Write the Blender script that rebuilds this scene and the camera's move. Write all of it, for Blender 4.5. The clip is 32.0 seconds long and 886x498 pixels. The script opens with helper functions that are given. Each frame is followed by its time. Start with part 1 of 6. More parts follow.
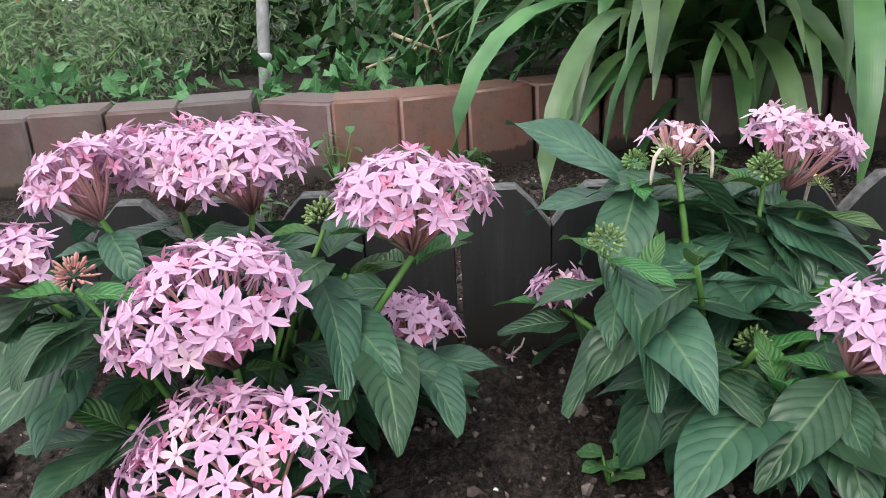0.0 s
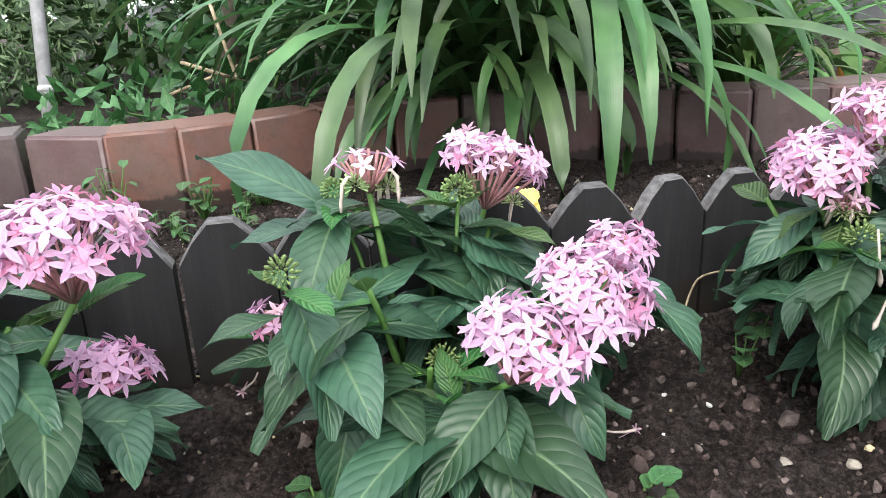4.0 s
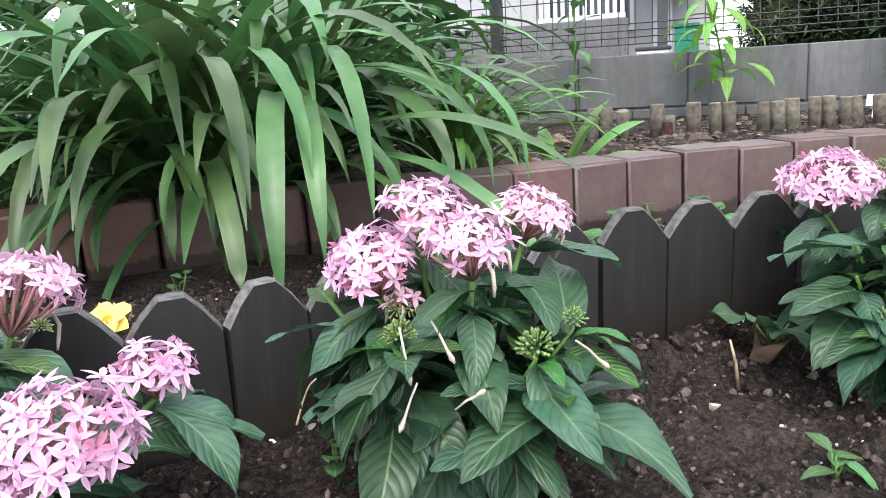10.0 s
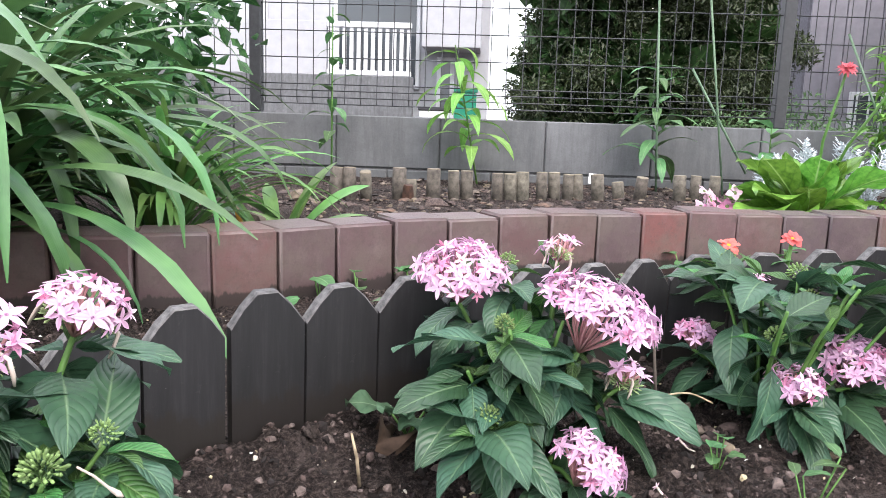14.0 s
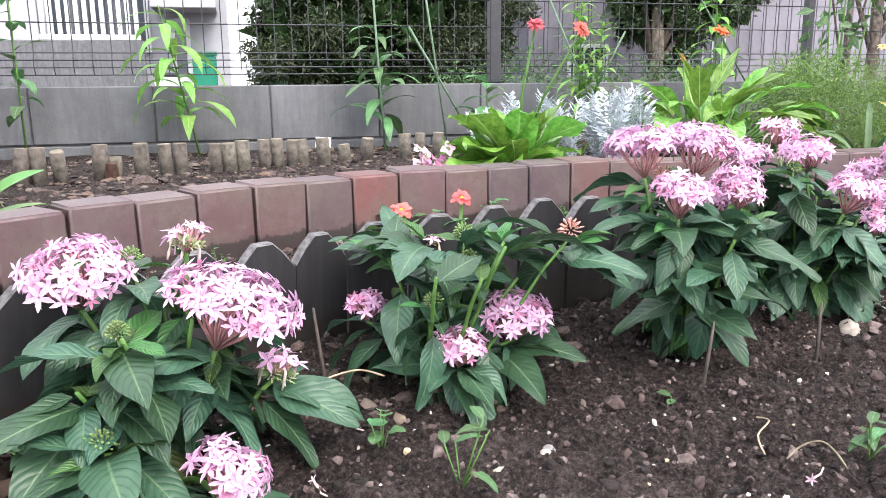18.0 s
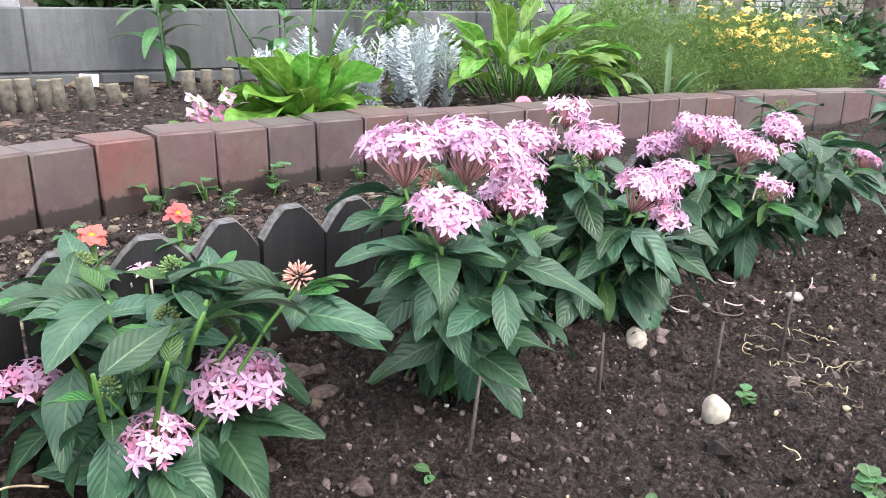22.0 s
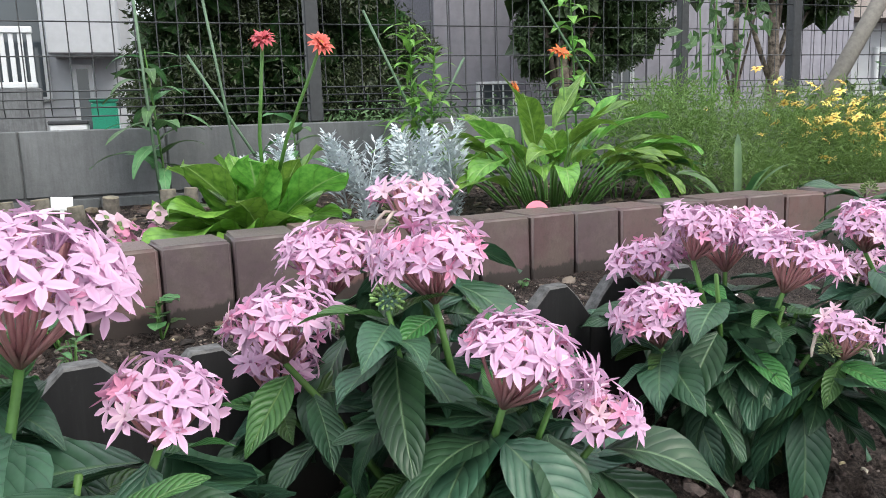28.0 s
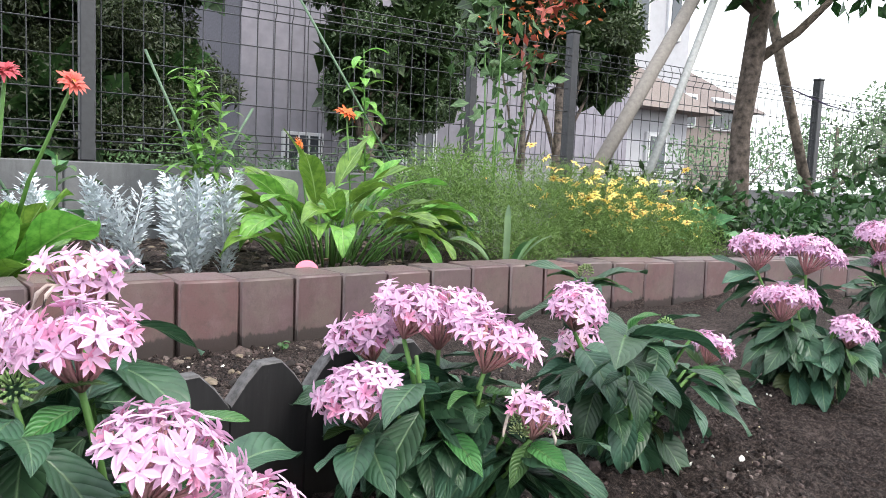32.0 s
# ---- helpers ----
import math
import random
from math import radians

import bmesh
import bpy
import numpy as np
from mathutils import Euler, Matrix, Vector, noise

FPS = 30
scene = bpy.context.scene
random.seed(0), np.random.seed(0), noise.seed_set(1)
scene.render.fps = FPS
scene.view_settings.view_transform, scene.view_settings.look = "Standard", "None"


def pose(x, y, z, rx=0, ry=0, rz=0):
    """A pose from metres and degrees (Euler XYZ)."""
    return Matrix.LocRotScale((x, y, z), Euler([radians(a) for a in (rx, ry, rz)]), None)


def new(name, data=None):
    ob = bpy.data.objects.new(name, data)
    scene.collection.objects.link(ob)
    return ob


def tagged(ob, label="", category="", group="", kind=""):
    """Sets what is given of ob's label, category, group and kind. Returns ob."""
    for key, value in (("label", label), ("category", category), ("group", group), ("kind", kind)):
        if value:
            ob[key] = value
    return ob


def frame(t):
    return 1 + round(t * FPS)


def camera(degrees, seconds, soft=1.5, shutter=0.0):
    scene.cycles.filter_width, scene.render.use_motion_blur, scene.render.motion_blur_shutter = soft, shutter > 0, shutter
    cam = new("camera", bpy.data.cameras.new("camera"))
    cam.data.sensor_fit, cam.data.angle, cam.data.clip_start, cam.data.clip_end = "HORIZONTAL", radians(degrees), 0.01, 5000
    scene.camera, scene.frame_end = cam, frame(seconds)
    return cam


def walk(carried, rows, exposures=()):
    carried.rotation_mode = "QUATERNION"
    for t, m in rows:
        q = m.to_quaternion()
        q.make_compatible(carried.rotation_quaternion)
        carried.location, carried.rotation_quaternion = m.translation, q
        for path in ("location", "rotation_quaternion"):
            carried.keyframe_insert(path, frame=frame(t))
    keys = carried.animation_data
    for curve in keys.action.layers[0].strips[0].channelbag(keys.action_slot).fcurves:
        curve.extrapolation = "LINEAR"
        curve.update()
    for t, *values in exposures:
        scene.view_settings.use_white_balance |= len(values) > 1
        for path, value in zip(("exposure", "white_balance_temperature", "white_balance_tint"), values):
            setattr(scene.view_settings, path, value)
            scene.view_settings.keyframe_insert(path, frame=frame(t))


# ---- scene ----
cam = camera(60.40, 32.0, soft=0.9)
PATH = [  # seconds, place, turn
    (0.0, 0.6312, 0.1068, 0.2470, 70.50, 2.60, 1.55),
    (0.5, 0.6488, 0.1055, 0.2436, 70.81, 2.72, -0.56),
    (1.0, 0.6607, 0.1056, 0.2442, 70.71, 2.48, -2.29),
    (1.5, 0.6714, 0.1035, 0.2443, 71.10, 2.20, -3.85),
    (2.0, 0.6815, 0.1048, 0.2425, 71.13, 2.44, -5.11),
    (2.5, 0.6941, 0.1052, 0.2426, 70.25, 2.26, -6.91),
    (3.0, 0.7014, 0.1037, 0.2459, 70.40, 2.14, -8.27),
    (3.5, 0.7117, 0.1029, 0.2490, 70.97, 2.52, -8.74),
    (5.5, 0.7575, 0.1087, 0.2417, 71.87, 4.38, -13.29),
    (6.0, 0.7725, 0.1116, 0.2421, 71.88, 4.70, -13.55),
    (6.5, 0.7913, 0.1111, 0.2436, 72.17, 4.81, -14.12),
    (7.0, 0.8008, 0.1136, 0.2433, 72.59, 4.42, -15.81),
    (7.5, 0.8131, 0.1154, 0.2434, 73.10, 4.65, -16.57),
    (8.0, 0.8265, 0.1161, 0.2418, 73.30, 4.48, -17.77),
    (8.5, 0.8416, 0.1131, 0.2412, 74.56, 3.03, -19.59),
    (9.0, 0.8530, 0.1074, 0.2357, 76.53, 2.85, -21.13),
    (9.5, 0.8676, 0.0984, 0.2398, 76.80, 3.26, -23.12),
    (10.0, 0.8788, 0.0886, 0.2444, 77.16, 3.55, -24.57),
    (10.5, 0.8937, 0.0802, 0.2460, 77.62, 3.42, -25.81),
    (11.0, 0.9069, 0.0747, 0.2514, 77.66, 3.01, -26.97),
    (11.5, 0.9135, 0.0723, 0.2663, 77.52, 0.09, -27.86),
    (12.0, 0.9333, 0.0567, 0.2724, 78.53, -2.06, -27.21),
    (12.5, 0.9398, 0.0545, 0.2818, 78.84, -2.44, -28.06),
    (13.0, 0.9698, 0.0441, 0.2695, 78.69, -0.64, -30.54),
    (13.5, 0.9923, 0.0559, 0.2717, 79.12, -1.95, -37.17),
    (14.0, 1.0070, 0.0589, 0.2634, 80.48, -1.89, -39.89),
    (14.5, 1.0142, 0.0580, 0.2575, 79.22, -1.04, -43.06),
    (15.0, 1.0336, 0.0523, 0.2500, 77.74, -0.47, -45.57),
    (15.5, 1.0569, 0.0468, 0.2531, 78.03, -0.56, -48.50),
    (17.5, 1.1073, 0.0234, 0.2556, 76.75, 0.06, -56.41),
    (18.0, 1.1115, 0.0194, 0.2711, 77.83, 0.50, -58.08),
    (18.5, 1.1110, 0.0225, 0.2573, 79.54, 0.70, -59.62),
    (19.0, 1.1149, 0.0288, 0.2477, 79.65, 0.39, -60.67),
    (19.5, 1.1375, 0.0284, 0.2691, 78.95, 0.73, -63.37),
    (20.0, 1.1450, 0.0270, 0.2759, 80.70, -1.76, -65.21),
    (20.5, 1.1741, -0.0108, 0.2871, 75.03, -2.48, -65.62),
    (21.0, 1.2251, -0.0166, 0.3116, 72.00, -1.40, -67.02),
    (21.5, 1.2776, 0.0026, 0.3264, 70.98, -2.23, -68.18),
    (22.0, 1.3048, 0.0221, 0.3285, 71.71, -1.06, -70.59),
    (22.5, 1.3776, 0.0352, 0.3451, 70.96, 0.23, -71.37),
    (23.0, 1.4584, 0.0186, 0.3462, 69.70, 2.00, -70.15),
    (23.5, 1.5277, -0.0021, 0.3685, 68.23, 1.71, -68.02),
    (24.0, 1.5657, 0.0071, 0.3704, 70.54, 0.08, -67.88),
    (24.5, 1.6045, 0.0324, 0.3802, 69.56, -0.08, -68.32),
    (26.5, 1.7173, -0.0216, 0.2607, 78.28, 2.26, -54.10),
    (27.0, 1.7221, -0.0260, 0.2595, 78.69, 2.18, -55.02),
    (27.5, 1.7505, -0.0423, 0.2533, 80.39, 2.38, -59.57),
    (28.0, 1.7560, -0.0473, 0.2569, 80.67, 1.91, -63.08),
    (28.5, 1.7530, -0.0440, 0.2563, 80.78, 1.15, -64.57),
    (29.0, 1.7526, -0.0420, 0.2554, 81.46, 0.45, -65.55),
    (29.5, 1.7490, -0.0481, 0.2609, 81.55, -0.74, -66.93),
    (30.0, 1.7504, -0.0535, 0.2574, 82.62, -1.45, -69.01),
    (30.5, 1.7576, -0.0614, 0.2623, 83.01, -1.84, -71.63),
    (31.0, 1.7666, -0.0733, 0.2753, 83.22, -2.28, -73.18),
    (31.5, 1.7756, -0.0881, 0.2750, 84.17, -2.22, -74.79),
    (32.0, 1.7891, -0.1050, 0.2728, 84.62, -2.39, -77.26),
]
walk(cam, [(t, pose(x, y, z, rx, ry, rz)) for t, x, y, z, rx, ry, rz in PATH],
     exposures=((0.0, 1.0, 6500, 5), (1.0, 1.30, 6500, 8), (3.0, 1.52, 6500, 8), (6.0, 1.22, 6500, 9), (7.0, 1.40, 6500, 9), (8.0, 1.52, 6500, 9), (9.0, 1.60, 6500, 9), (10.0, 1.55, 6500, 9), (14.0, 1.70, 6500, 13), (18.0, 1.88, 6500, 14), (20.0, 2.02, 6500, 14), (22.0, 1.76, 6500, 10), (23.0, 1.46, 6500, 8), (24.0, 1.06, 6500, 5), (27.0, 1.16, 6500, 5), (28.0, 1.12, 6500, 5), (30.0, 1.32, 6500, 8), (32.0, 1.47, 6500, 9)))

# ---- light ----
world = bpy.data.worlds.new("overcast_sky")
scene.world = world
world.use_nodes = True
wn = world.node_tree.nodes
sky = wn.new("ShaderNodeTexSky")
sky.sky_type, sky.sun_disc = "NISHITA", False
sky.sun_elevation, sky.sun_rotation = radians(52), radians(200)
sky.dust_density, sky.air_density, sky.ozone_density = 6.0, 1.2, 1.0
cloud = wn.new("ShaderNodeMix")
cloud.data_type = "RGBA"
cloud.inputs["Factor"].default_value = 0.72
cloud.inputs["B"].default_value = (9.5, 9.9, 10.6, 1)
world.node_tree.links.new(sky.outputs["Color"], cloud.inputs["A"])
world.node_tree.links.new(cloud.outputs["Result"], wn["Background"].inputs["Color"])
wn["Background"].inputs["Strength"].default_value = 0.12
sun_data = bpy.data.lights.new("sun", "SUN")
sun_data.energy, sun_data.angle, sun_data.color = 0.9, radians(25), (1.0, 0.97, 0.93)
sun = new("sun", sun_data)
sun.matrix_world = pose(0, 0, 5, 38, 0, -20)



# ---- materials ----
def srgb(h):
    c = [int(h[i:i + 2], 16) / 255 for i in (0, 2, 4)]
    return tuple(v / 12.92 if v <= 0.04045 else ((v + 0.055) / 1.055) ** 2.4 for v in c) + (1,)


class Mat:
    """A small builder for node materials."""

    def __init__(self, name, rough=0.7, spec=0.4):
        self.m = bpy.data.materials.new(name)
        self.m.use_nodes = True
        self.t = self.m.node_tree
        self.b = self.t.nodes["Principled BSDF"]
        self.b.inputs["Roughness"].default_value = rough
        self.b.inputs["Specular IOR Level"].default_value = spec
        self.co = self.node("ShaderNodeTexCoord").outputs["Object"]

    def node(self, kind, operation="", data_type="", blend_type=""):
        n = self.t.nodes.new(kind)
        if operation:
            n.operation = operation
        if data_type:
            n.data_type = data_type
        if blend_type:
            n.blend_type = blend_type
        return n

    def link(self, a, b):
        self.t.links.new(a, b)

    def noise(self, scale, detail=4.0, rough=0.6, stretch=None, world=False):
        n = self.node("ShaderNodeTexNoise")
        n.inputs["Scale"].default_value = scale
        n.inputs["Detail"].default_value = detail
        n.inputs["Roughness"].default_value = rough
        src = self.node("ShaderNodeNewGeometry").outputs["Position"] if world else self.co
        if stretch:
            mp = self.node("ShaderNodeMapping")
            mp.inputs["Scale"].default_value = stretch
            self.link(src, mp.inputs["Vector"])
            src = mp.outputs["Vector"]
        self.link(src, n.inputs["Vector"])
        return n.outputs["Fac"]

    def ramp(self, fac, stops):
        r = self.node("ShaderNodeValToRGB")
        el = r.color_ramp.elements
        while len(el) < len(stops):
            el.new(0.5)
        for e, (p, c) in zip(el, stops):
            e.position, e.color = p, c if len(c) == 4 else (*c, 1)
        self.link(fac, r.inputs["Fac"])
        return r.outputs["Color"]

    def mix(self, fac, a, b, blend="MIX"):
        n = self.node("ShaderNodeMix", data_type="RGBA", blend_type=blend)
        for v, key in ((fac, "Factor"), (a, "A"), (b, "B")):
            if isinstance(v, (int, float)):
                n.inputs[key].default_value = v
            elif isinstance(v, tuple):
                n.inputs[key].default_value = v
            else:
                self.link(v, n.inputs[key])
        return n.outputs["Result"]

    def math(self, op, a, b=None):
        n = self.node("ShaderNodeMath", operation=op)
        for i, v in enumerate((a, b)):
            if v is None:
                continue
            if isinstance(v, (int, float)):
                n.inputs[i].default_value = v
            else:
                self.link(v, n.inputs[i])
        return n.outputs[0]

    def random(self):
        return self.node("ShaderNodeObjectInfo").outputs["Random"]

    def island(self):
        return self.node("ShaderNodeNewGeometry").outputs["Random Per Island"]

    def vary(self, color, amount, source=None):
        """Shift the value of a colour by object."""
        h = self.node("ShaderNodeHueSaturation")
        src = source if source is not None else self.random()
        v = self.math("ADD", self.math("MULTIPLY", src, 2 * amount), 1 - amount)
        self.link(v, h.inputs["Value"])
        hue = self.math("ADD", self.math("MULTIPLY", src, 0.03 * amount / 0.2), 0.5 - 0.015 * amount / 0.2)
        self.link(hue, h.inputs["Hue"])
        if isinstance(color, tuple):
            h.inputs["Color"].default_value = color
        else:
            self.link(color, h.inputs["Color"])
        return h.outputs["Color"]

    def color(self, c):
        if isinstance(c, tuple):
            self.b.inputs["Base Color"].default_value = c
        else:
            self.link(c, self.b.inputs["Base Color"])
        return self

    def bump(self, height, strength=0.4, dist=0.002):
        n = self.node("ShaderNodeBump")
        n.inputs["Strength"].default_value = strength
        n.inputs["Distance"].default_value = dist
        self.link(height, n.inputs["Height"])
        self.link(n.outputs["Normal"], self.b.inputs["Normal"])
        return self

    def thin(self, amount):
        """Let light shine through, as through leaves and petals."""
        tr = self.node("ShaderNodeBsdfTranslucent")
        src = self.b.inputs["Base Color"]
        if src.is_linked:
            self.link(src.links[0].from_socket, tr.inputs["Color"])
        else:
            tr.inputs["Color"].default_value = src.default_value
        mx = self.node("ShaderNodeMixShader")
        mx.inputs["Fac"].default_value = amount
        self.link(self.b.outputs[0], mx.inputs[1])
        self.link(tr.outputs[0], mx.inputs[2])
        self.link(mx.outputs[0], self.t.nodes["Material Output"].inputs["Surface"])
        return self


def plain(name, col, rough=0.7, var=0.12, scale=60, bump=0.2):
    m = Mat(name, rough)
    n = m.noise(scale)
    dark = tuple(v * (1 - 2.2 * var) for v in col[:3]) + (1,)
    light = tuple(min(1, v * (1 + 1.6 * var)) for v in col[:3]) + (1,)
    m.color(m.vary(m.ramp(n, [(0.3, dark), (0.7, light)]), var * 0.7))
    m.bump(n, bump)
    return m.m


def soil_material():
    m = Mat("dark_garden_soil", 0.95, 0.2)
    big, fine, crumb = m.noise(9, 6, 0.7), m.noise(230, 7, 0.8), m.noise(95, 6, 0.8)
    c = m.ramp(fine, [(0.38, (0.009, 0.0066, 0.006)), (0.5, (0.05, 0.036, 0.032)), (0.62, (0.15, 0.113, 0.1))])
    dry = m.ramp(fine, [(0.35, (0.05, 0.037, 0.034)), (0.65, (0.22, 0.174, 0.157))])
    c = m.mix(m.ramp(big, [(0.5, (0, 0, 0)), (0.72, (1, 1, 1))]), c, dry)
    # Pit shade is put into the colour: dark where the bump is low.
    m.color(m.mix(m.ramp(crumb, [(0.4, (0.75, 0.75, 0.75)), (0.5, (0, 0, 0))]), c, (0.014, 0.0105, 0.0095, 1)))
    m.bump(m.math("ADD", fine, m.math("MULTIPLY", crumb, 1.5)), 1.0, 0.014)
    return m.m


def leaf_material(name, dark, mid, vein, rough=0.36, veins=9.5, relief=0.6, thin=0.18, vary=0.38):
    """Leaf: midrib at u = 0, side veins that curve towards the tip, by the leaf's own u, v."""
    m = Mat(name, rough, 0.45)
    sep = m.node("ShaderNodeSeparateXYZ")
    m.link(m.node("ShaderNodeUVMap").outputs["UV"], sep.inputs[0])
    u = m.math("ABSOLUTE", m.math("SUBTRACT", sep.outputs["X"], 0.5))
    rib = m.math("SUBTRACT", 1.0, m.math("MINIMUM", m.math("MULTIPLY", u, 26.0), 1.0))
    along = m.math("SUBTRACT", m.math("ADD", sep.outputs["Y"], m.math("MULTIPLY", m.noise(30, 2), 0.06)), m.math("MULTIPLY", m.math("POWER", u, 1.2), 0.6))
    wave = m.math("ABSOLUTE", m.math("SINE", m.math("MULTIPLY", along, veins * math.pi)))
    groove = m.math("POWER", m.math("SUBTRACT", 1.0, wave), 5.0)
    base = m.ramp(m.noise(45, 4), [(0.3, dark), (0.72, mid)])
    base = m.vary(base, vary)
    shade = m.mix(m.math("MULTIPLY", groove, m.ramp(m.noise(28, 3), [(0.3, (0.2, 0.2, 0.2)), (0.7, (0.75, 0.75, 0.75))])), base, tuple(v * 0.75 for v in dark[:3]) + (1,))
    m.color(m.mix(m.math("MULTIPLY", rib, 0.75), shade, vein))
    m.bump(m.math("SUBTRACT", m.math("POWER", wave, 0.6), m.math("MULTIPLY", rib, 0.9)), relief, 0.0013)
    m.thin(thin)
    return m.m


def strap_material(name, dark, light, thin=0.2):
    m = Mat(name, 0.42, 0.6)
    sep = m.node("ShaderNodeSeparateXYZ")
    m.link(m.node("ShaderNodeUVMap").outputs["UV"], sep.inputs[0])
    lines = m.math("SINE", m.math("MULTIPLY", sep.outputs["X"], 62.0))
    c = m.ramp(m.noise(9, 3), [(0.3, dark), (0.75, light)])
    c = m.vary(c, 0.42)
    m.color(m.mix(m.math("MULTIPLY", m.math("ADD", lines, 1.0), 0.03), c, light))
    m.bump(lines, 0.08, 0.0006)
    m.thin(thin)
    return m.m


def petal_material(name, edge, heart):
    m = Mat(name, 0.6, 0.25)
    sep = m.node("ShaderNodeSeparateXYZ")
    m.link(m.node("ShaderNodeUVMap").outputs["UV"], sep.inputs[0])
    c = m.ramp(sep.outputs["Y"], [(0.0, heart), (0.22, edge), (1.0, tuple(min(1, v * 1.06) for v in edge[:3]) + (1,))])
    mid = m.math("SUBTRACT", 1.0, m.math("MINIMUM", m.math("MULTIPLY", m.math("ABSOLUTE", m.math("SUBTRACT", sep.outputs["X"], 0.5)), 3.0), 1.0))
    c = m.mix(m.math("MULTIPLY", mid, 0.5), c, tuple(v * f for v, f in zip(edge[:3], (0.9, 0.72, 0.84))) + (1,))
    m.color(m.vary(c, 0.15))
    m.b.inputs["Sheen Weight"].default_value = 0.08
    m.thin(0.3)
    return m.m


def brick_material(name="brown_paver_brick", warm=(1.0, 1.0, 1.0)):
    m = Mat(name, 0.42, 0.55)
    rnd = m.random()
    tones = ((0.0, (0.092, 0.054, 0.056)), (0.2, (0.125, 0.064, 0.063)), (0.4, (0.078, 0.054, 0.06)), (0.6, (0.112, 0.065, 0.068)), (0.8, (0.125, 0.064, 0.06)), (1.0, (0.088, 0.058, 0.063)))
    tone = m.ramp(rnd, [(p, tuple(a * b for a, b in zip(c, warm))) for p, c in tones])
    stain = m.noise(14, 6, 0.65, world=True)
    c = m.mix(m.ramp(stain, [(0.42, (0, 0, 0)), (0.62, (0.6, 0.6, 0.6))]), tone, (0.112, 0.09, 0.076, 1))
    dirt = m.noise(55, 5, 0.7, world=True)
    c = m.mix(m.ramp(dirt, [(0.5, (0, 0, 0)), (0.75, (0.6, 0.6, 0.6))]), c, (0.05, 0.04, 0.035, 1))
    bloom = m.noise(23, 6, 0.75, world=True)
    c = m.mix(m.ramp(bloom, [(0.5, (0, 0, 0)), (0.72, (0.45, 0.45, 0.45))]), c, (0.17, 0.12, 0.125, 1))
    c = m.mix(m.ramp(m.noise(330, 3, 0.6), [(0.6, (0, 0, 0)), (0.72, (0.4, 0.4, 0.4))]), c, (0.035, 0.026, 0.026, 1))
    sep = m.node("ShaderNodeSeparateXYZ")
    m.link(m.co, sep.inputs[0])
    low = m.math("ADD", sep.outputs["Z"], m.math("MULTIPLY", m.noise(38, 4, 0.6, (1, 1, 0.15)), -0.05))
    low = m.math("ADD", low, 0.018)
    c = m.mix(m.ramp(low, [(0.0, (0.85, 0.85, 0.85)), (0.004, (0, 0, 0))]), c, (0.022, 0.018, 0.016, 1))
    m.color(c)
    m.bump(m.noise(210, 5, 0.7), 0.35, 0.0015)
    return m.m


def picket_material():
    m = Mat("dark_wood_grain_resin", 0.58, 0.4)
    grain = m.noise(26, 6, 0.65, (4, 4, 0.35))
    c = m.ramp(grain, [(0.25, (0.009, 0.0088, 0.0096)), (0.55, (0.018, 0.0174, 0.0188)), (0.8, (0.034, 0.033, 0.035))])
    scuff = m.noise(70, 5, 0.75)
    c = m.mix(m.ramp(scuff, [(0.62, (0, 0, 0)), (0.8, (0.3, 0.3, 0.3))]), c, (0.13, 0.125, 0.125, 1))
    speck = m.noise(420, 2, 0.5)
    c = m.mix(m.ramp(speck, [(0.74, (0, 0, 0)), (0.78, (0.6, 0.6, 0.6))]), c, (0.2, 0.19, 0.185, 1))
    sep = m.node("ShaderNodeSeparateXYZ")
    m.link(m.co, sep.inputs[0])
    splash = m.math("ADD", sep.outputs["Z"], m.math("MULTIPLY", m.noise(60, 5, 0.7, (1, 1, 0.25), world=True), -0.06))
    c = m.mix(m.ramp(m.math("ADD", splash, 0.122), [(0.0, (0.9, 0.9, 0.9)), (0.006, (0, 0, 0))]), c, (0.016, 0.013, 0.011, 1))
    m.color(m.vary(c, 0.2))
    m.bump(m.math("ADD", grain, m.math("MULTIPLY", scuff, 0.4)), 0.35, 0.001)
    return m.m


def concrete_material():
    m = Mat("grey_concrete_block", 0.9, 0.25)
    a, b = m.noise(6, 6, 0.7, world=True), m.noise(130, 5, 0.7, world=True)
    streak = m.noise(9, 5, 0.7, (1.6, 1.6, 0.18), world=True)
    c = m.ramp(a, [(0.3, (0.075, 0.077, 0.082)), (0.7, (0.16, 0.163, 0.171))])
    c = m.mix(m.ramp(streak, [(0.45, (0, 0, 0)), (0.62, (0.85, 0.85, 0.85))]), c, (0.075, 0.077, 0.08, 1))
    c = m.mix(m.math("MULTIPLY", b, 0.3), c, (0.23, 0.235, 0.245, 1))
    m.color(m.vary(c, 0.1))
    m.bump(b, 0.4, 0.002)
    return m.m


SOIL = soil_material()
BRICK = brick_material()
BRICK_WARM = brick_material("warm_brown_paver_brick", (1.5, 1.3, 1.0))
RED_BRICK = brick_material("red_paver_brick", (1.2, 0.9, 0.86))
PICKET = picket_material()
PICKET_TOP = plain("weathered_grey_resin", (0.1, 0.096, 0.097, 1), 0.8, 0.3, 160)
CONCRETE = concrete_material()
JOINT = plain("mortar_joint", (0.12, 0.12, 0.125, 1), 0.95)
LEAF = leaf_material("pentas_leaf_green", (0.018, 0.056, 0.03, 1), (0.06, 0.13, 0.07, 1), (0.16, 0.25, 0.13, 1), 0.4, relief=0.4)
LEAF_YOUNG = leaf_material("young_leaf_green", (0.036, 0.11, 0.028, 1), (0.09, 0.2, 0.06, 1), (0.21, 0.33, 0.12, 1), thin=0.3)
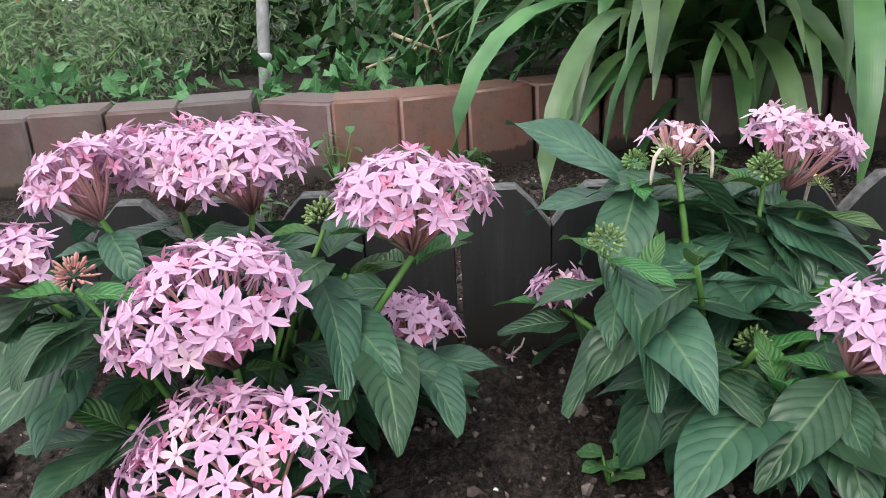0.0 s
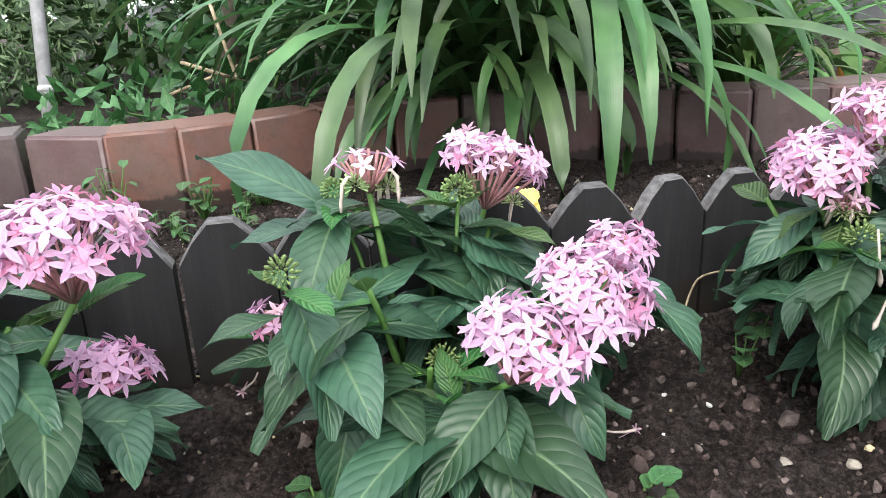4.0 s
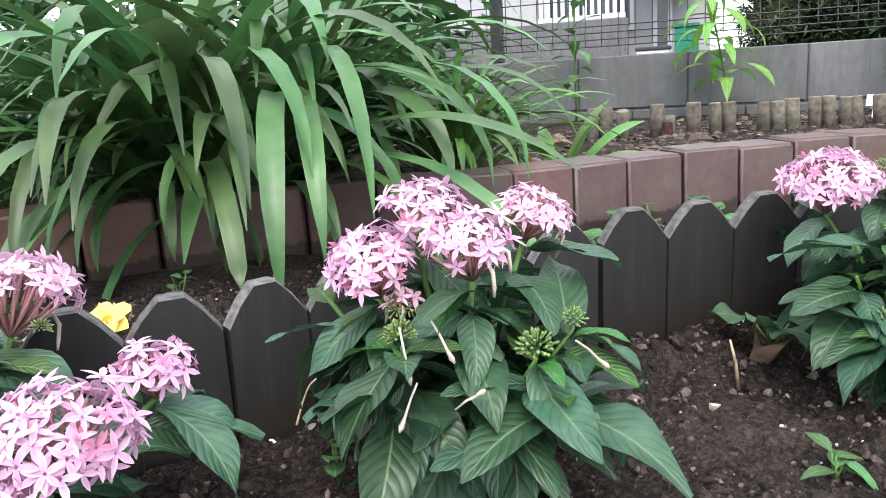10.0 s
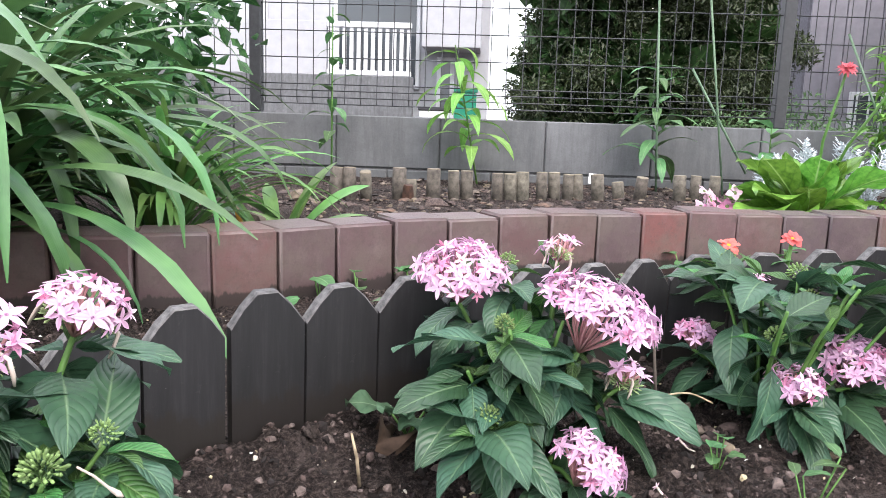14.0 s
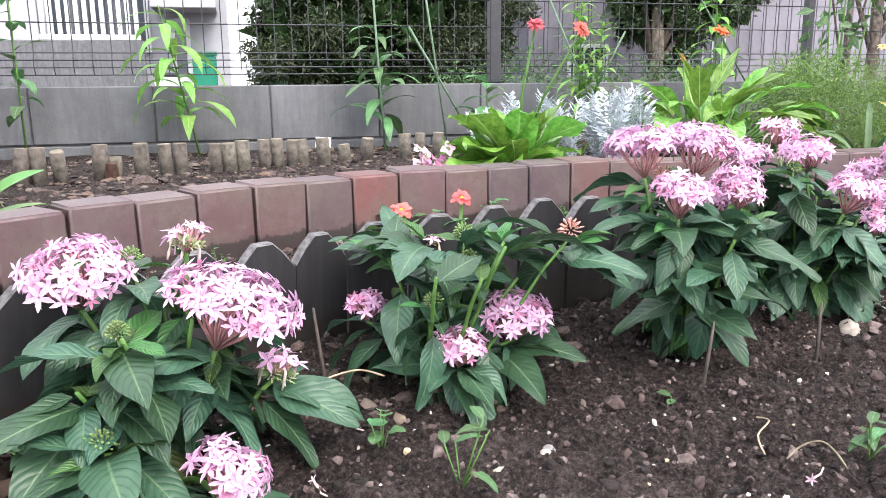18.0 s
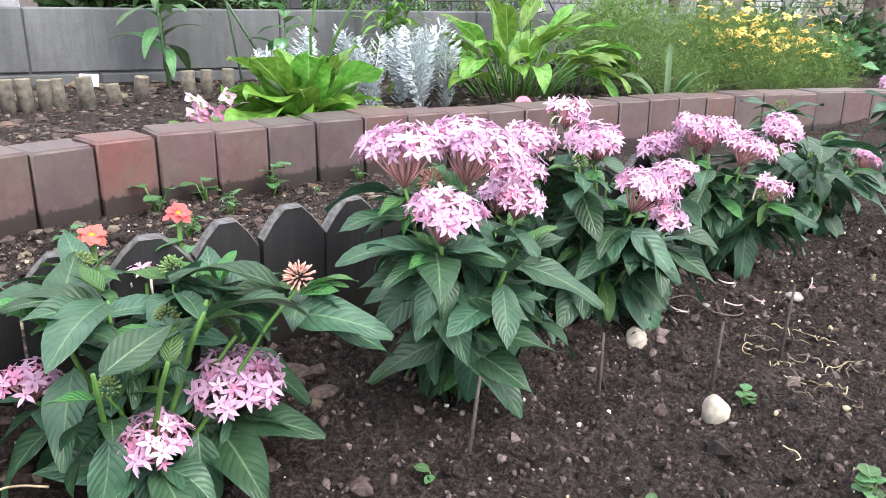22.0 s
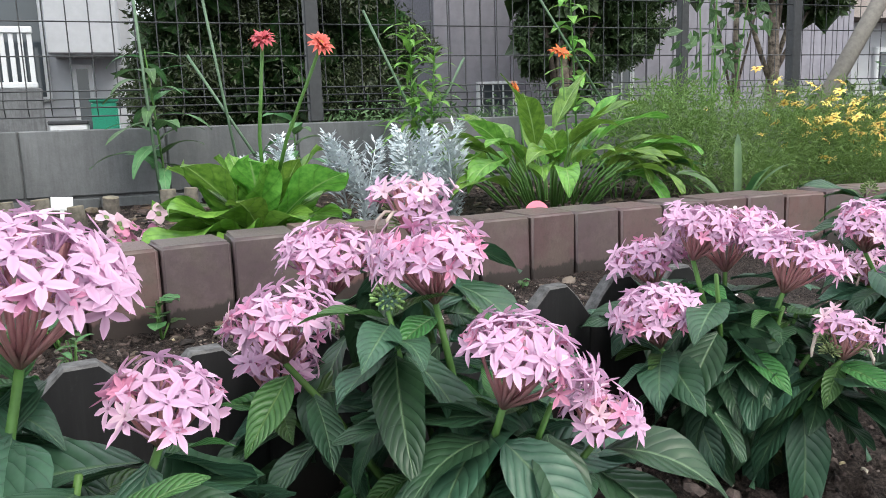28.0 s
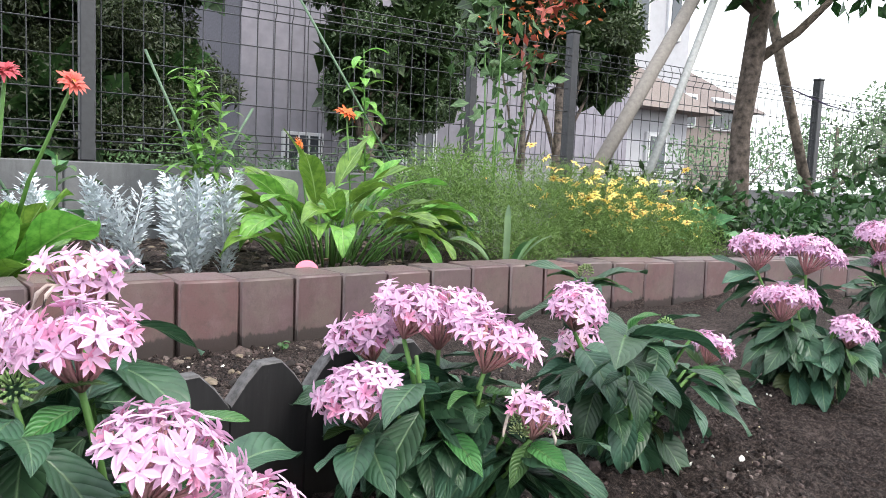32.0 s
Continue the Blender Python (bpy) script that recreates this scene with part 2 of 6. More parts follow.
LEAF_OLD = leaf_material("old_leaf_olive", (0.045, 0.06, 0.022, 1), (0.105, 0.12, 0.045, 1), (0.2, 0.2, 0.1, 1))
STEM = plain("green_stem", (0.075, 0.17, 0.035, 1), 0.6)
PEDICEL = plain("pinkish_stalk", (0.4, 0.2, 0.2, 1), 0.6)
PETAL = petal_material("pink_petal", (0.65, 0.42, 0.585, 1), (0.6, 0.42, 0.56, 1))
PETAL_DEEP = petal_material("deep_pink_petal", (0.62, 0.27, 0.42, 1), (0.52, 0.2, 0.34, 1))
PETAL_PALE = petal_material("pale_pink_petal", (0.7, 0.5, 0.58, 1), (0.66, 0.44, 0.52, 1))
BUD_GREEN = plain("green_buds", (0.16, 0.24, 0.08, 1), 0.6, 0.3)
BUD_PINK = plain("salmon_buds", (0.55, 0.27, 0.23, 1), 0.6, 0.25)
DRY = plain("withered_straw", (0.38, 0.3, 0.2, 1), 0.85, 0.3)
STRAP = strap_material("strap_leaf_green", (0.022, 0.07, 0.022, 1), (0.115, 0.225, 0.075, 1))
STRAP_LIGHT = strap_material("light_strap_leaf_green", (0.055, 0.15, 0.035, 1), (0.19, 0.34, 0.095, 1), 0.3)
LOG = plain("weathered_log", (0.1, 0.088, 0.072, 1), 0.9, 0.3, 50, 0.5)
LOG_END = plain("log_end", (0.17, 0.145, 0.11, 1), 0.9, 0.2)
WEED = leaf_material("weed_green", (0.045, 0.12, 0.042, 1), (0.115, 0.235, 0.09, 1), (0.2, 0.32, 0.15, 1), 0.5, 4, 0.3, 0.25, 0.35)
HERB = leaf_material("grey_green_herb", (0.11, 0.22, 0.09, 1), (0.27, 0.42, 0.22, 1), (0.26, 0.38, 0.2, 1), 0.6, 3, 0.2, 0.25, 0.4)
HERB_BROAD = leaf_material("grey_green_broad_leaf", (0.05, 0.11, 0.06, 1), (0.1, 0.18, 0.1, 1), (0.2, 0.28, 0.17, 1), 0.6, 4, 0.3, 0.2, 0.2)
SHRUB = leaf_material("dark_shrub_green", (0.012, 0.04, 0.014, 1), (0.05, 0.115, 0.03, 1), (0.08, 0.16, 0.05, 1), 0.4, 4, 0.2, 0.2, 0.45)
LIME = leaf_material("bright_leaf_green", (0.062, 0.175, 0.022, 1), (0.23, 0.43, 0.075, 1), (0.4, 0.55, 0.24, 1), 0.32, 6, 0.9, 0.3, 0.3)
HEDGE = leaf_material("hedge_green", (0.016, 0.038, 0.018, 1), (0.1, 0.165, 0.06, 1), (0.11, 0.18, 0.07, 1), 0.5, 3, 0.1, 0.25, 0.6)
SILVER = leaf_material("silver_felt_leaf", (0.42, 0.47, 0.49, 1), (0.62, 0.67, 0.7, 1), (0.75, 0.78, 0.8, 1), 0.85, 4, 0.2, 0.1, 0.15)
YELLOW = petal_material("yellow_petal", (0.82, 0.56, 0.06, 1), (0.6, 0.3, 0.02, 1))
RED = petal_material("red_petal", (0.62, 0.08, 0.035, 1), (0.35, 0.12, 0.03, 1))
ORANGE = petal_material("orange_petal", (0.66, 0.16, 0.045, 1), (0.5, 0.08, 0.02, 1))
CORAL = petal_material("coral_petal", (0.62, 0.13, 0.125, 1), (0.5, 0.1, 0.07, 1))
BARK = plain("grey_brown_bark", (0.13, 0.105, 0.085, 1), 0.95, 0.35, 30, 0.9)
METAL_DARK = plain("dark_coated_steel", (0.035, 0.036, 0.04, 1), 0.45, 0.1)


# ---- building blocks ----
def mesh_of(name, verts, faces, mat=None, uvs=None, smooth=False, mats=None, slots=None):
    me = bpy.data.meshes.new(name)
    me.from_pydata([tuple(v) for v in verts], [], faces)
    for m in (mats or ([mat] if mat else [])):
        me.materials.append(m)
    if slots:
        me.polygons.foreach_set("material_index", slots)
    if uvs is not None:
        layer = me.uv_layers.new(name="UVMap")
        for loop in me.loops:
            layer.data[loop.index].uv = uvs[loop.vertex_index]
    if smooth:
        me.polygons.foreach_set("use_smooth", [True] * len(me.polygons))
    me.update()
    return me


def bm_mesh(name, bm, mat, smooth=False):
    me = bpy.data.meshes.new(name)
    bm.to_mesh(me)
    bm.free()
    me.materials.append(mat)
    if smooth:
        me.polygons.foreach_set("use_smooth", [True] * len(me.polygons))
    return me


def thing(name, label, category, m=None, group="", kind="", data=None):
    ob = new(name, data)
    if m is not None:
        ob.matrix_world = m
    return tagged(ob, label, category, group, kind)


def part(name, data, parent, m=None, label="", kind=""):
    ob = new(name, data)
    ob.parent = parent
    if m is not None:
        ob.matrix_basis = m
    return tagged(ob, label, kind=kind)


def box_bm(x, y, z, bevel=0.0, segs=1, at=(0, 0, 0)):
    bm = bmesh.new()
    bmesh.ops.create_cube(bm, size=1, matrix=Matrix.Translation(at) @ Matrix.Diagonal((x, y, z, 1)))
    if bevel:
        bmesh.ops.bevel(bm, geom=bm.edges[:], offset=bevel, segments=segs, affect="EDGES")
    return bm


def tube(name, pts, radii, mat, sides=6, smooth=True):
    """A tapered tube along points."""
    pts = [Vector(p) for p in pts]
    verts, faces = [], []
    for i, p in enumerate(pts):
        d = (pts[min(i + 1, len(pts) - 1)] - pts[max(i - 1, 0)]).normalized()
        side = d.cross(Vector((0.3, 0.2, 1)) if abs(d.z) < 0.95 else Vector((1, 0, 0))).normalized()
        up = side.cross(d)
        r = radii[i] if isinstance(radii, (list, tuple)) else radii
        for k in range(sides):
            a = 2 * math.pi * k / sides
            verts.append(p + (side * math.cos(a) + up * math.sin(a)) * r)
    for i in range(len(pts) - 1):
        for k in range(sides):
            a, b = i * sides + k, i * sides + (k + 1) % sides
            faces.append((a, b, b + sides, a + sides))
    faces.append(tuple(range(sides))[::-1])
    faces.append(tuple(range((len(pts) - 1) * sides, len(pts) * sides)))
    return mesh_of(name, verts, faces, mat, smooth=smooth)


def merge(name, meshes):
    """One mesh out of several, with their materials."""
    bm = bmesh.new()
    mats = []
    for me, mx in meshes:
        base = len(mats)
        for mt in me.materials:
            mats.append(mt)
        n0 = len(bm.faces)
        v0 = len(bm.verts)
        bm.from_mesh(me)
        bm.verts.ensure_lookup_table()
        bm.faces.ensure_lookup_table()
        for v in bm.verts[v0:]:
            v.co = mx @ v.co
        for f in bm.faces[n0:]:
            f.material_index += base
    out = bpy.data.meshes.new(name)
    bm.to_mesh(out)
    bm.free()
    for mt in mats:
        out.materials.append(mt)
    return out


def leaf_mesh(name, mat, length, width, fold=0.25, droop=0.5, wave=0.06, rows=9, tip=0.9, rng=None, cols=6, base=0.5):
    """A leaf along +y from the origin, folded at the midrib, drooping towards its tip."""
    rng = rng or random
    verts, faces, uvs = [], [], []
    ph = rng.uniform(0, 6)
    ang, y, z = 0.0, 0.0, 0.0
    for i in range(rows + 1):
        t = i / rows
        w = width * 0.5 * (math.sin(math.pi * t ** (0.75 if base < 0.6 else base)) ** tip) if 0 < t < 1 else width * 0.02
        if i:
            ang = -droop * t ** 1.3
            y += length / rows * math.cos(ang)
            z += length / rows * math.sin(ang)
        for j in range(cols + 1):
            u = j / cols * 2 - 1
            lift = fold * abs(u) * w + wave * width * math.sin(t * 9 + ph) * u * abs(u) - 0.35 * w * u * u * fold
            verts.append((u * w, y - lift * math.sin(ang), z + lift * math.cos(ang)))
            uvs.append((0.5 + u * 0.5, t))
    for i in range(rows):
        for j in range(cols):
            a = i * (cols + 1) + j
            faces.append((a, a + 1, a + cols + 2, a + cols + 1))
    return mesh_of(name, verts, faces, mat, uvs, True)


def strap_mesh(name, mat, pts, width, taper=0.72, gutter=0.22, twist=0.0, up=None):
    """A long strap leaf along points, with a shallow gutter and a blunt tip."""
    pts = [Vector(p) for p in pts]
    n = len(pts)
    verts, faces, uvs = [], [], []
    for i, p in enumerate(pts):
        t = i / (n - 1)
        d = (pts[min(i + 1, n - 1)] - pts[max(i - 1, 0)]).normalized()
        flat = Vector((d.y, -d.x, 0))
        side = up if up is not None else (flat.normalized() if flat.length > 0.05 else Vector((1, 0, 0)))
        side = Matrix.Rotation(twist * t, 3, d) @ side
        nrm = side.cross(d).normalized()
        w = width * 0.5 * (0.62 + 0.38 * min(1, t * 3)) * (1 if t < taper else max(0.05, math.cos((t - taper) / (1 - taper) * 1.5)))
        for j, u in enumerate((-1, -0.5, 0, 0.5, 1)):
            verts.append(p + side * u * w + nrm * gutter * w * abs(u))
            uvs.append((0.5 + u * 0.5, t))
    for i in range(n - 1):
        for j in range(4):
            a = i * 5 + j
            faces.append((a, a + 1, a + 6, a + 5))
    return mesh_of(name, verts, faces, mat, uvs, True)


def arch(start, heading, length, rise, fall, n=13):
    """Points of a leaf that rises and then bends over. rise: first slope in degrees; fall: how far it bends."""
    p, out = Vector(start), []
    a = radians(rise)
    for i in range(n):
        out.append(p.copy())
        t = i / (n - 1)
        b = a - radians(fall) * t ** 1.6
        p += Vector((math.cos(heading) * math.cos(b), math.sin(heading) * math.cos(b), math.sin(b))) * length / (n - 1)
    return out


# ---- plan: two soil levels, a brick border, a picket border, a block wall with a fence ----
LOW, HIGH = -0.016, 0.03
BRICK_X = (-1.6, -0.6, -0.25, 0.05, 0.2, 0.31, 0.43, 0.53, 0.63, 0.73, 0.83, 0.95, 1.06, 1.17, 1.26, 1.35, 1.45, 1.55, 1.64, 1.74, 1.83, 1.93, 2.02, 2.1, 2.18, 2.27, 2.35, 2.43, 2.51, 2.6, 2.67, 2.75, 2.83, 2.9, 2.98, 3.06, 3.14, 3.21, 3.28, 3.35, 3.44, 3.51, 3.58, 3.65, 3.72, 3.78, 3.84, 4.4, 5.2)
BRICK_Y = (1.0, 1.08, 1.11, 1.135, 1.18, 1.21, 1.15, 1.16, 1.205, 1.255, 1.285, 1.29, 1.265, 1.235, 1.19, 1.137, 1.094, 1.083, 1.084, 1.073, 1.047, 1.025, 0.995, 0.965, 0.938, 0.908, 0.868, 0.81, 0.765, 0.71, 0.65, 0.59, 0.53, 0.47, 0.41, 0.36, 0.3, 0.24, 0.18, 0.115, 0.04, -0.03, -0.105, -0.18, -0.25, -0.33, -0.41, -1.2, -2.4)
BRICK_JOINTS = (0.321, 0.44, 0.535, 0.63, 0.731, 0.837, 0.943, 1.05, 1.157, 1.257, 1.351, 1.448, 1.549, 1.652, 1.755)
EDGE_X = (-0.3, 0.4, 0.684, 0.94, 1.0, 1.055, 1.25, 1.32, 1.46, 1.55, 1.66, 1.72, 1.77, 1.82, 1.872, 1.95, 2.2, 2.4, 2.7, 3.1)
EDGE_Y = (0.62, 0.6, 0.597, 0.597, 0.611, 0.611, 0.608, 0.598, 0.583, 0.565, 0.535, 0.518, 0.475, 0.425, 0.392, 0.345, 0.2, 0.08, -0.14, -0.5)
W0, U, N = Vector((3.81, 1.444)), Vector((0.7297, -0.6838)), Vector((0.6838, 0.7297))
WALL_TOP = 0.278


def wp(s, n, z):
    """A place by the block wall: s along it, n behind its face."""
    p = W0 + U * s + N * n
    return Vector((p.x, p.y, z))


WALL_TURN = math.degrees(math.atan2(U.y, U.x))


def brick_line(x):
    return float(np.interp(x, BRICK_X, BRICK_Y))


def edge_line(x):
    return float(np.interp(x, EDGE_X, EDGE_Y))


def soil_z(x, y, rough=True):
    yb, ye = brick_line(x), edge_line(x)
    s = (x - W0.x) * N.x + (y - W0.y) * N.y
    if s > 0.1:
        base = float(np.interp(s, (0.1, 1.5, 5, 9), (-0.3, -0.35, -0.9, -1.0)))
    elif y > yb + 0.085:
        base = HIGH + 0.012 * min(1, (y - yb) / 0.5)
    else:
        base = LOW
        if y < ye:
            base += 0.02 * math.exp(-((ye - y) / 0.07) ** 2) + 0.012 * max(-0.6, min(1, x - 1.1))
            base -= 0.012 * max(0.0, min(1.0, (0.1 - y) / 0.5))
    if rough:
        v = Vector((x, y, 0))
        amp = 1.0 if y < ye else 0.5
        base += amp * (0.009 * noise.noise(v * 9) + 0.007 * noise.noise(v * 31) + 0.008 * max(-0.25, noise.noise(v * 58)) + 0.007 * max(-0.2, noise.noise(v * 112)))
    return base


def grid_axis(lo, hi, step, far_lo, far_hi):
    core = list(np.arange(lo, hi, step))
    d, left, right = step, [], []
    p = lo
    while p > far_lo:
        d *= 1.22
        p -= d
        left.append(p)
    d, p = step, core[-1]
    while p < far_hi:
        d *= 1.22
        p += d
        right.append(p)
    return left[::-1] + core + right


def build_ground():
    xs = grid_axis(0.2, 3.0, 0.0058, -300, 300)
    ys = grid_axis(-0.35, 1.2, 0.0058, -300, 300)
    verts = [(x, y, soil_z(x, y)) for y in ys for x in xs]
    w = len(xs)
    faces = [(j * w + i, j * w + i + 1, (j + 1) * w + i + 1, (j + 1) * w + i) for j in range(len(ys) - 1) for i in range(w - 1)]
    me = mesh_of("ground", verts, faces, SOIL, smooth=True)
    thing("ground", "dark moist garden soil with small clods", "soil", kind="structure", data=me)


build_ground()


def build_wall():
    top = WALL_TOP
    root = thing("wall_north", "low grey concrete block wall, weathered and streaked", "wall", kind="structure",
                 data=bm_mesh("wall_core", box_bm(14.0, 0.1, 0.6, at=(2.0, 0.06, top - 0.304)), JOINT))
    root.matrix_world = pose(W0.x, W0.y, 0, 0, 0, WALL_TURN)
    blocks = [bm_mesh("block", box_bm(w, 0.12, h, 0.004, 1), CONCRETE) for w, h in ((0.396, 0.196), (0.396, 0.19))]
    rng = random.Random(5)
    for row in range(3):
        z = top - 0.1 - row * 0.2
        for k in range(-12, 22):
            s = -0.675 + 0.4 * k + (0.2 if row % 2 else 0)
            part("block", blocks[min(row, 1)], root, pose(s, 0.06 + rng.uniform(-0.0015, 0.0015) + row * 0.001, z, 0, 0, rng.uniform(-0.15, 0.15)))


def build_fence():
    h0, h1 = WALL_TOP, 0.885
    post = bm_mesh("post", box_bm(0.045, 0.045, 0.66, 0.004, 1), METAL_DARK)
    cap = bm_mesh("cap", box_bm(0.05, 0.05, 0.012, 0.003, 1), METAL_DARK)
    levels = ((0.315, 0), (0.34, 0.014), (0.365, 0.014), (0.39, 0), (0.49, 0), (0.59, 0), (0.69, 0), (0.785, 0), (0.81, 0.014), (0.835, 0.014), (0.87, 0))
    wire_v = tube("upright_wire", [(0, -off, z) for z, off in levels], 0.0019, METAL_DARK, 4)
    wire_h = tube("cross_wire", [(-0.98, 0, 0), (0.98, 0, 0)], 0.0022, METAL_DARK, 4)
    for k in range(-2, 6):
        p = wp(2.0 * k, 0.06, 0)
        pt = thing("fence_post", "dark grey square steel fence post on the block wall", "fence post", pose(p.x, p.y, h0 + 0.33, 0, 0, WALL_TURN), "posts of the mesh fence", data=post)
        part("cap", cap, pt, pose(0, 0, 0.335))
        q = wp(2.0 * k + 1.0, 0.05, 0)
        panel = thing("mesh_fence", "dark grey welded wire mesh fence panel with bent ribs", "fence", pose(q.x, q.y, 0, 0, 0, WALL_TURN), "panels of the mesh fence")
        for z, off in levels:
            part("cross_wire", wire_h, panel, pose(0, -off, z))
        for i in range(32):
            part("upright_wire", wire_v, panel, pose(-0.961 + i * 0.062, 0.003, 0))


def build_bricks():
    rng = random.Random(3)
    root = thing("brick_border", "curved border of upright brown paver bricks holding the raised bed", "border", kind="structure")
    kinds = []
    for w in (0.0978, 0.0984, 0.0988):
        bm = box_bm(w, 0.098, 0.2, 0.0048, 3, at=(0, 0.049, 0))
        me = bm_mesh("brick", bm, BRICK, True)
        face_normal = {}
        for f in me.polygons:
            if f.area > 0.004:
                for v in f.vertices:
                    face_normal[v] = f.normal.copy()
        me.normals_split_custom_set([face_normal.get(l.vertex_index, me.vertices[l.vertex_index].normal)[:] for l in me.loops])
        kinds.append(me)
    red = kinds[1].copy()
    red.materials.clear()
    red.materials.append(RED_BRICK)
    warm = kinds[1].copy()
    warm.materials.clear()
    warm.materials.append(BRICK_WARM)
    x, joints = -1.179, [-1.179]
    while x < 4.6:
        fixed = [q for q in BRICK_JOINTS if x + 0.04 < q < x + 0.16]
        nx = fixed[0] if fixed else x
        while not fixed and math.hypot(nx - x, brick_line(nx) - brick_line(x)) < 0.1:
            nx += 0.001
        joints.append(nx)
        x = nx
    for x, nx in zip(joints, joints[1:]):
        a, b = Vector((x, brick_line(x))), Vector((nx, brick_line(nx)))
        c, span = (a + b) / 2, (b - a).length
        turn = math.degrees(math.atan2(b.y - a.y, b.x - a.x))
        top = float(np.interp(c.x, (0.6, 1.7, 1.95, 2.7, 2.9), (0.0955, 0.0945, 0.1025, 0.1035, 0.094))) + rng.uniform(-0.0035, 0.0035)
        is_red = abs(c.x - 2.29) < 0.05
        ob = part("brick", red if is_red else warm if 0.44 < c.x < 0.95 else kinds[rng.choice((0, 0, 1, 1, 1))], root,
                  pose(c.x, c.y, top - 0.1, rng.uniform(-1.2, 0.8), rng.uniform(-0.7, 0.7), turn + rng.uniform(-1.4, 1.4)) @ Matrix.Diagonal((span / 0.1, 1, 1, 1)),
                  "reddish paver brick" if is_red else "")


def picket_mesh(name, left, right):
    """A picket one unit pitch wide; its top is flat in the middle and falls to a shared notch at each side. left, right: the gap there."""
    d, h, b, ft = 0.0115, 0.27, 0.0275, 0.0085
    lo, hi = -0.0324 + left, 0.0324 - right
    bump = 0.0022
    prof = [(lo, -h), (hi, -h), (hi, -b), (0.5 * hi + 0.5 * ft, -b * 0.5 + bump), (ft, 0), (-ft, 0), (0.5 * lo - 0.5 * ft, -b * 0.5 + bump), (lo, -b)]
    n, c = len(prof), 0.0016
    inner = [(x + (c * 0.5 if x < -0.02 else -c * 0.5 if x > 0.02 else 0) * 0.5, z - (c if z > -0.1 else 0)) for x, z in prof]
    verts = [(x, 0, z) for x, z in inner] + [(x, c, z) for x, z in prof] + [(x, d, z) for x, z in prof]
    faces, slots = [tuple(range(n)), tuple(range(3 * n - 1, 2 * n - 1, -1))], [0, 0]
    for i in range(n):
        k = (i + 1) % n
        for q in (0, n):
            faces.append((q + i, q + n + i, q + n + k, q + k))
            slots.append(1 if 2 <= i <= 6 else 0)
    me = mesh_of(name, verts, faces, mats=[PICKET, PICKET_TOP], slots=slots)
    bm = bmesh.new()
    bm.from_mesh(me)
    bmesh.ops.recalc_face_normals(bm, faces=bm.faces[:])
    bm.to_mesh(me)
    bm.free()
    return me


def build_edging():
    rng = random.Random(8)
    shapes = [picket_mesh("picket", 0.0006, 0.0006), picket_mesh("picket", 0.002, 0.0003), picket_mesh("picket", 0.0003, 0.002)]
    root = thing("picket_border", "low dark grey wood-grain picket edging in the soil", "garden edging", kind="structure")
    x, n = 0.94, 0
    xs = [0.94]
    while x > -0.2:
        nx = x
        while math.hypot(nx - x, edge_line(nx) - edge_line(x)) < 0.064:
            nx -= 0.001
        xs.insert(0, nx)
        x = nx
    xs += [1.0, 1.057, 1.121, 1.187, 1.253, 1.317, 1.386, 1.457, 1.526, 1.595, 1.66, 1.72, 1.77, 1.82, 1.872]
    x = xs[-1]
    while x < 2.42:
        nx = x
        while math.hypot(nx - x, edge_line(nx) - edge_line(x)) < 0.0665:
            nx += 0.001
        xs.append(nx)
        x = nx
    first = xs.index(0.94)
    for k, (x, nx) in enumerate(zip(xs, xs[1:])):
        n = (k - first) % 5
        if n == 0 or k == 0:
            lift = rng.uniform(-0.002, 0.002)
        a, b = Vector((x, edge_line(x))), Vector((nx, edge_line(nx)))
        c = (a + b) / 2
        turn = math.degrees(math.atan2(b.y - a.y, b.x - a.x))
        top = float(np.interp(c.x, (0.5, 0.7, 1.05, 1.25, 1.46, 1.72, 1.82, 1.9, 2.05), (0.113, 0.1145, 0.1145, 0.122, 0.1235, 0.1265, 0.14, 0.142, 0.13)))
        part("picket", shapes[1 if n == 0 else 2 if n == 4 else 0], root, pose(c.x, c.y, top + lift + rng.uniform(-0.0012, 0.0012), 2.0, rng.uniform(-0.6, 0.6), turn + rng.uniform(-0.8, 0.8)) @ Matrix.Diagonal(((b - a).length / 0.0648, 1, 1, 1)))


build_wall()
build_fence()
build_edging()
build_bricks()


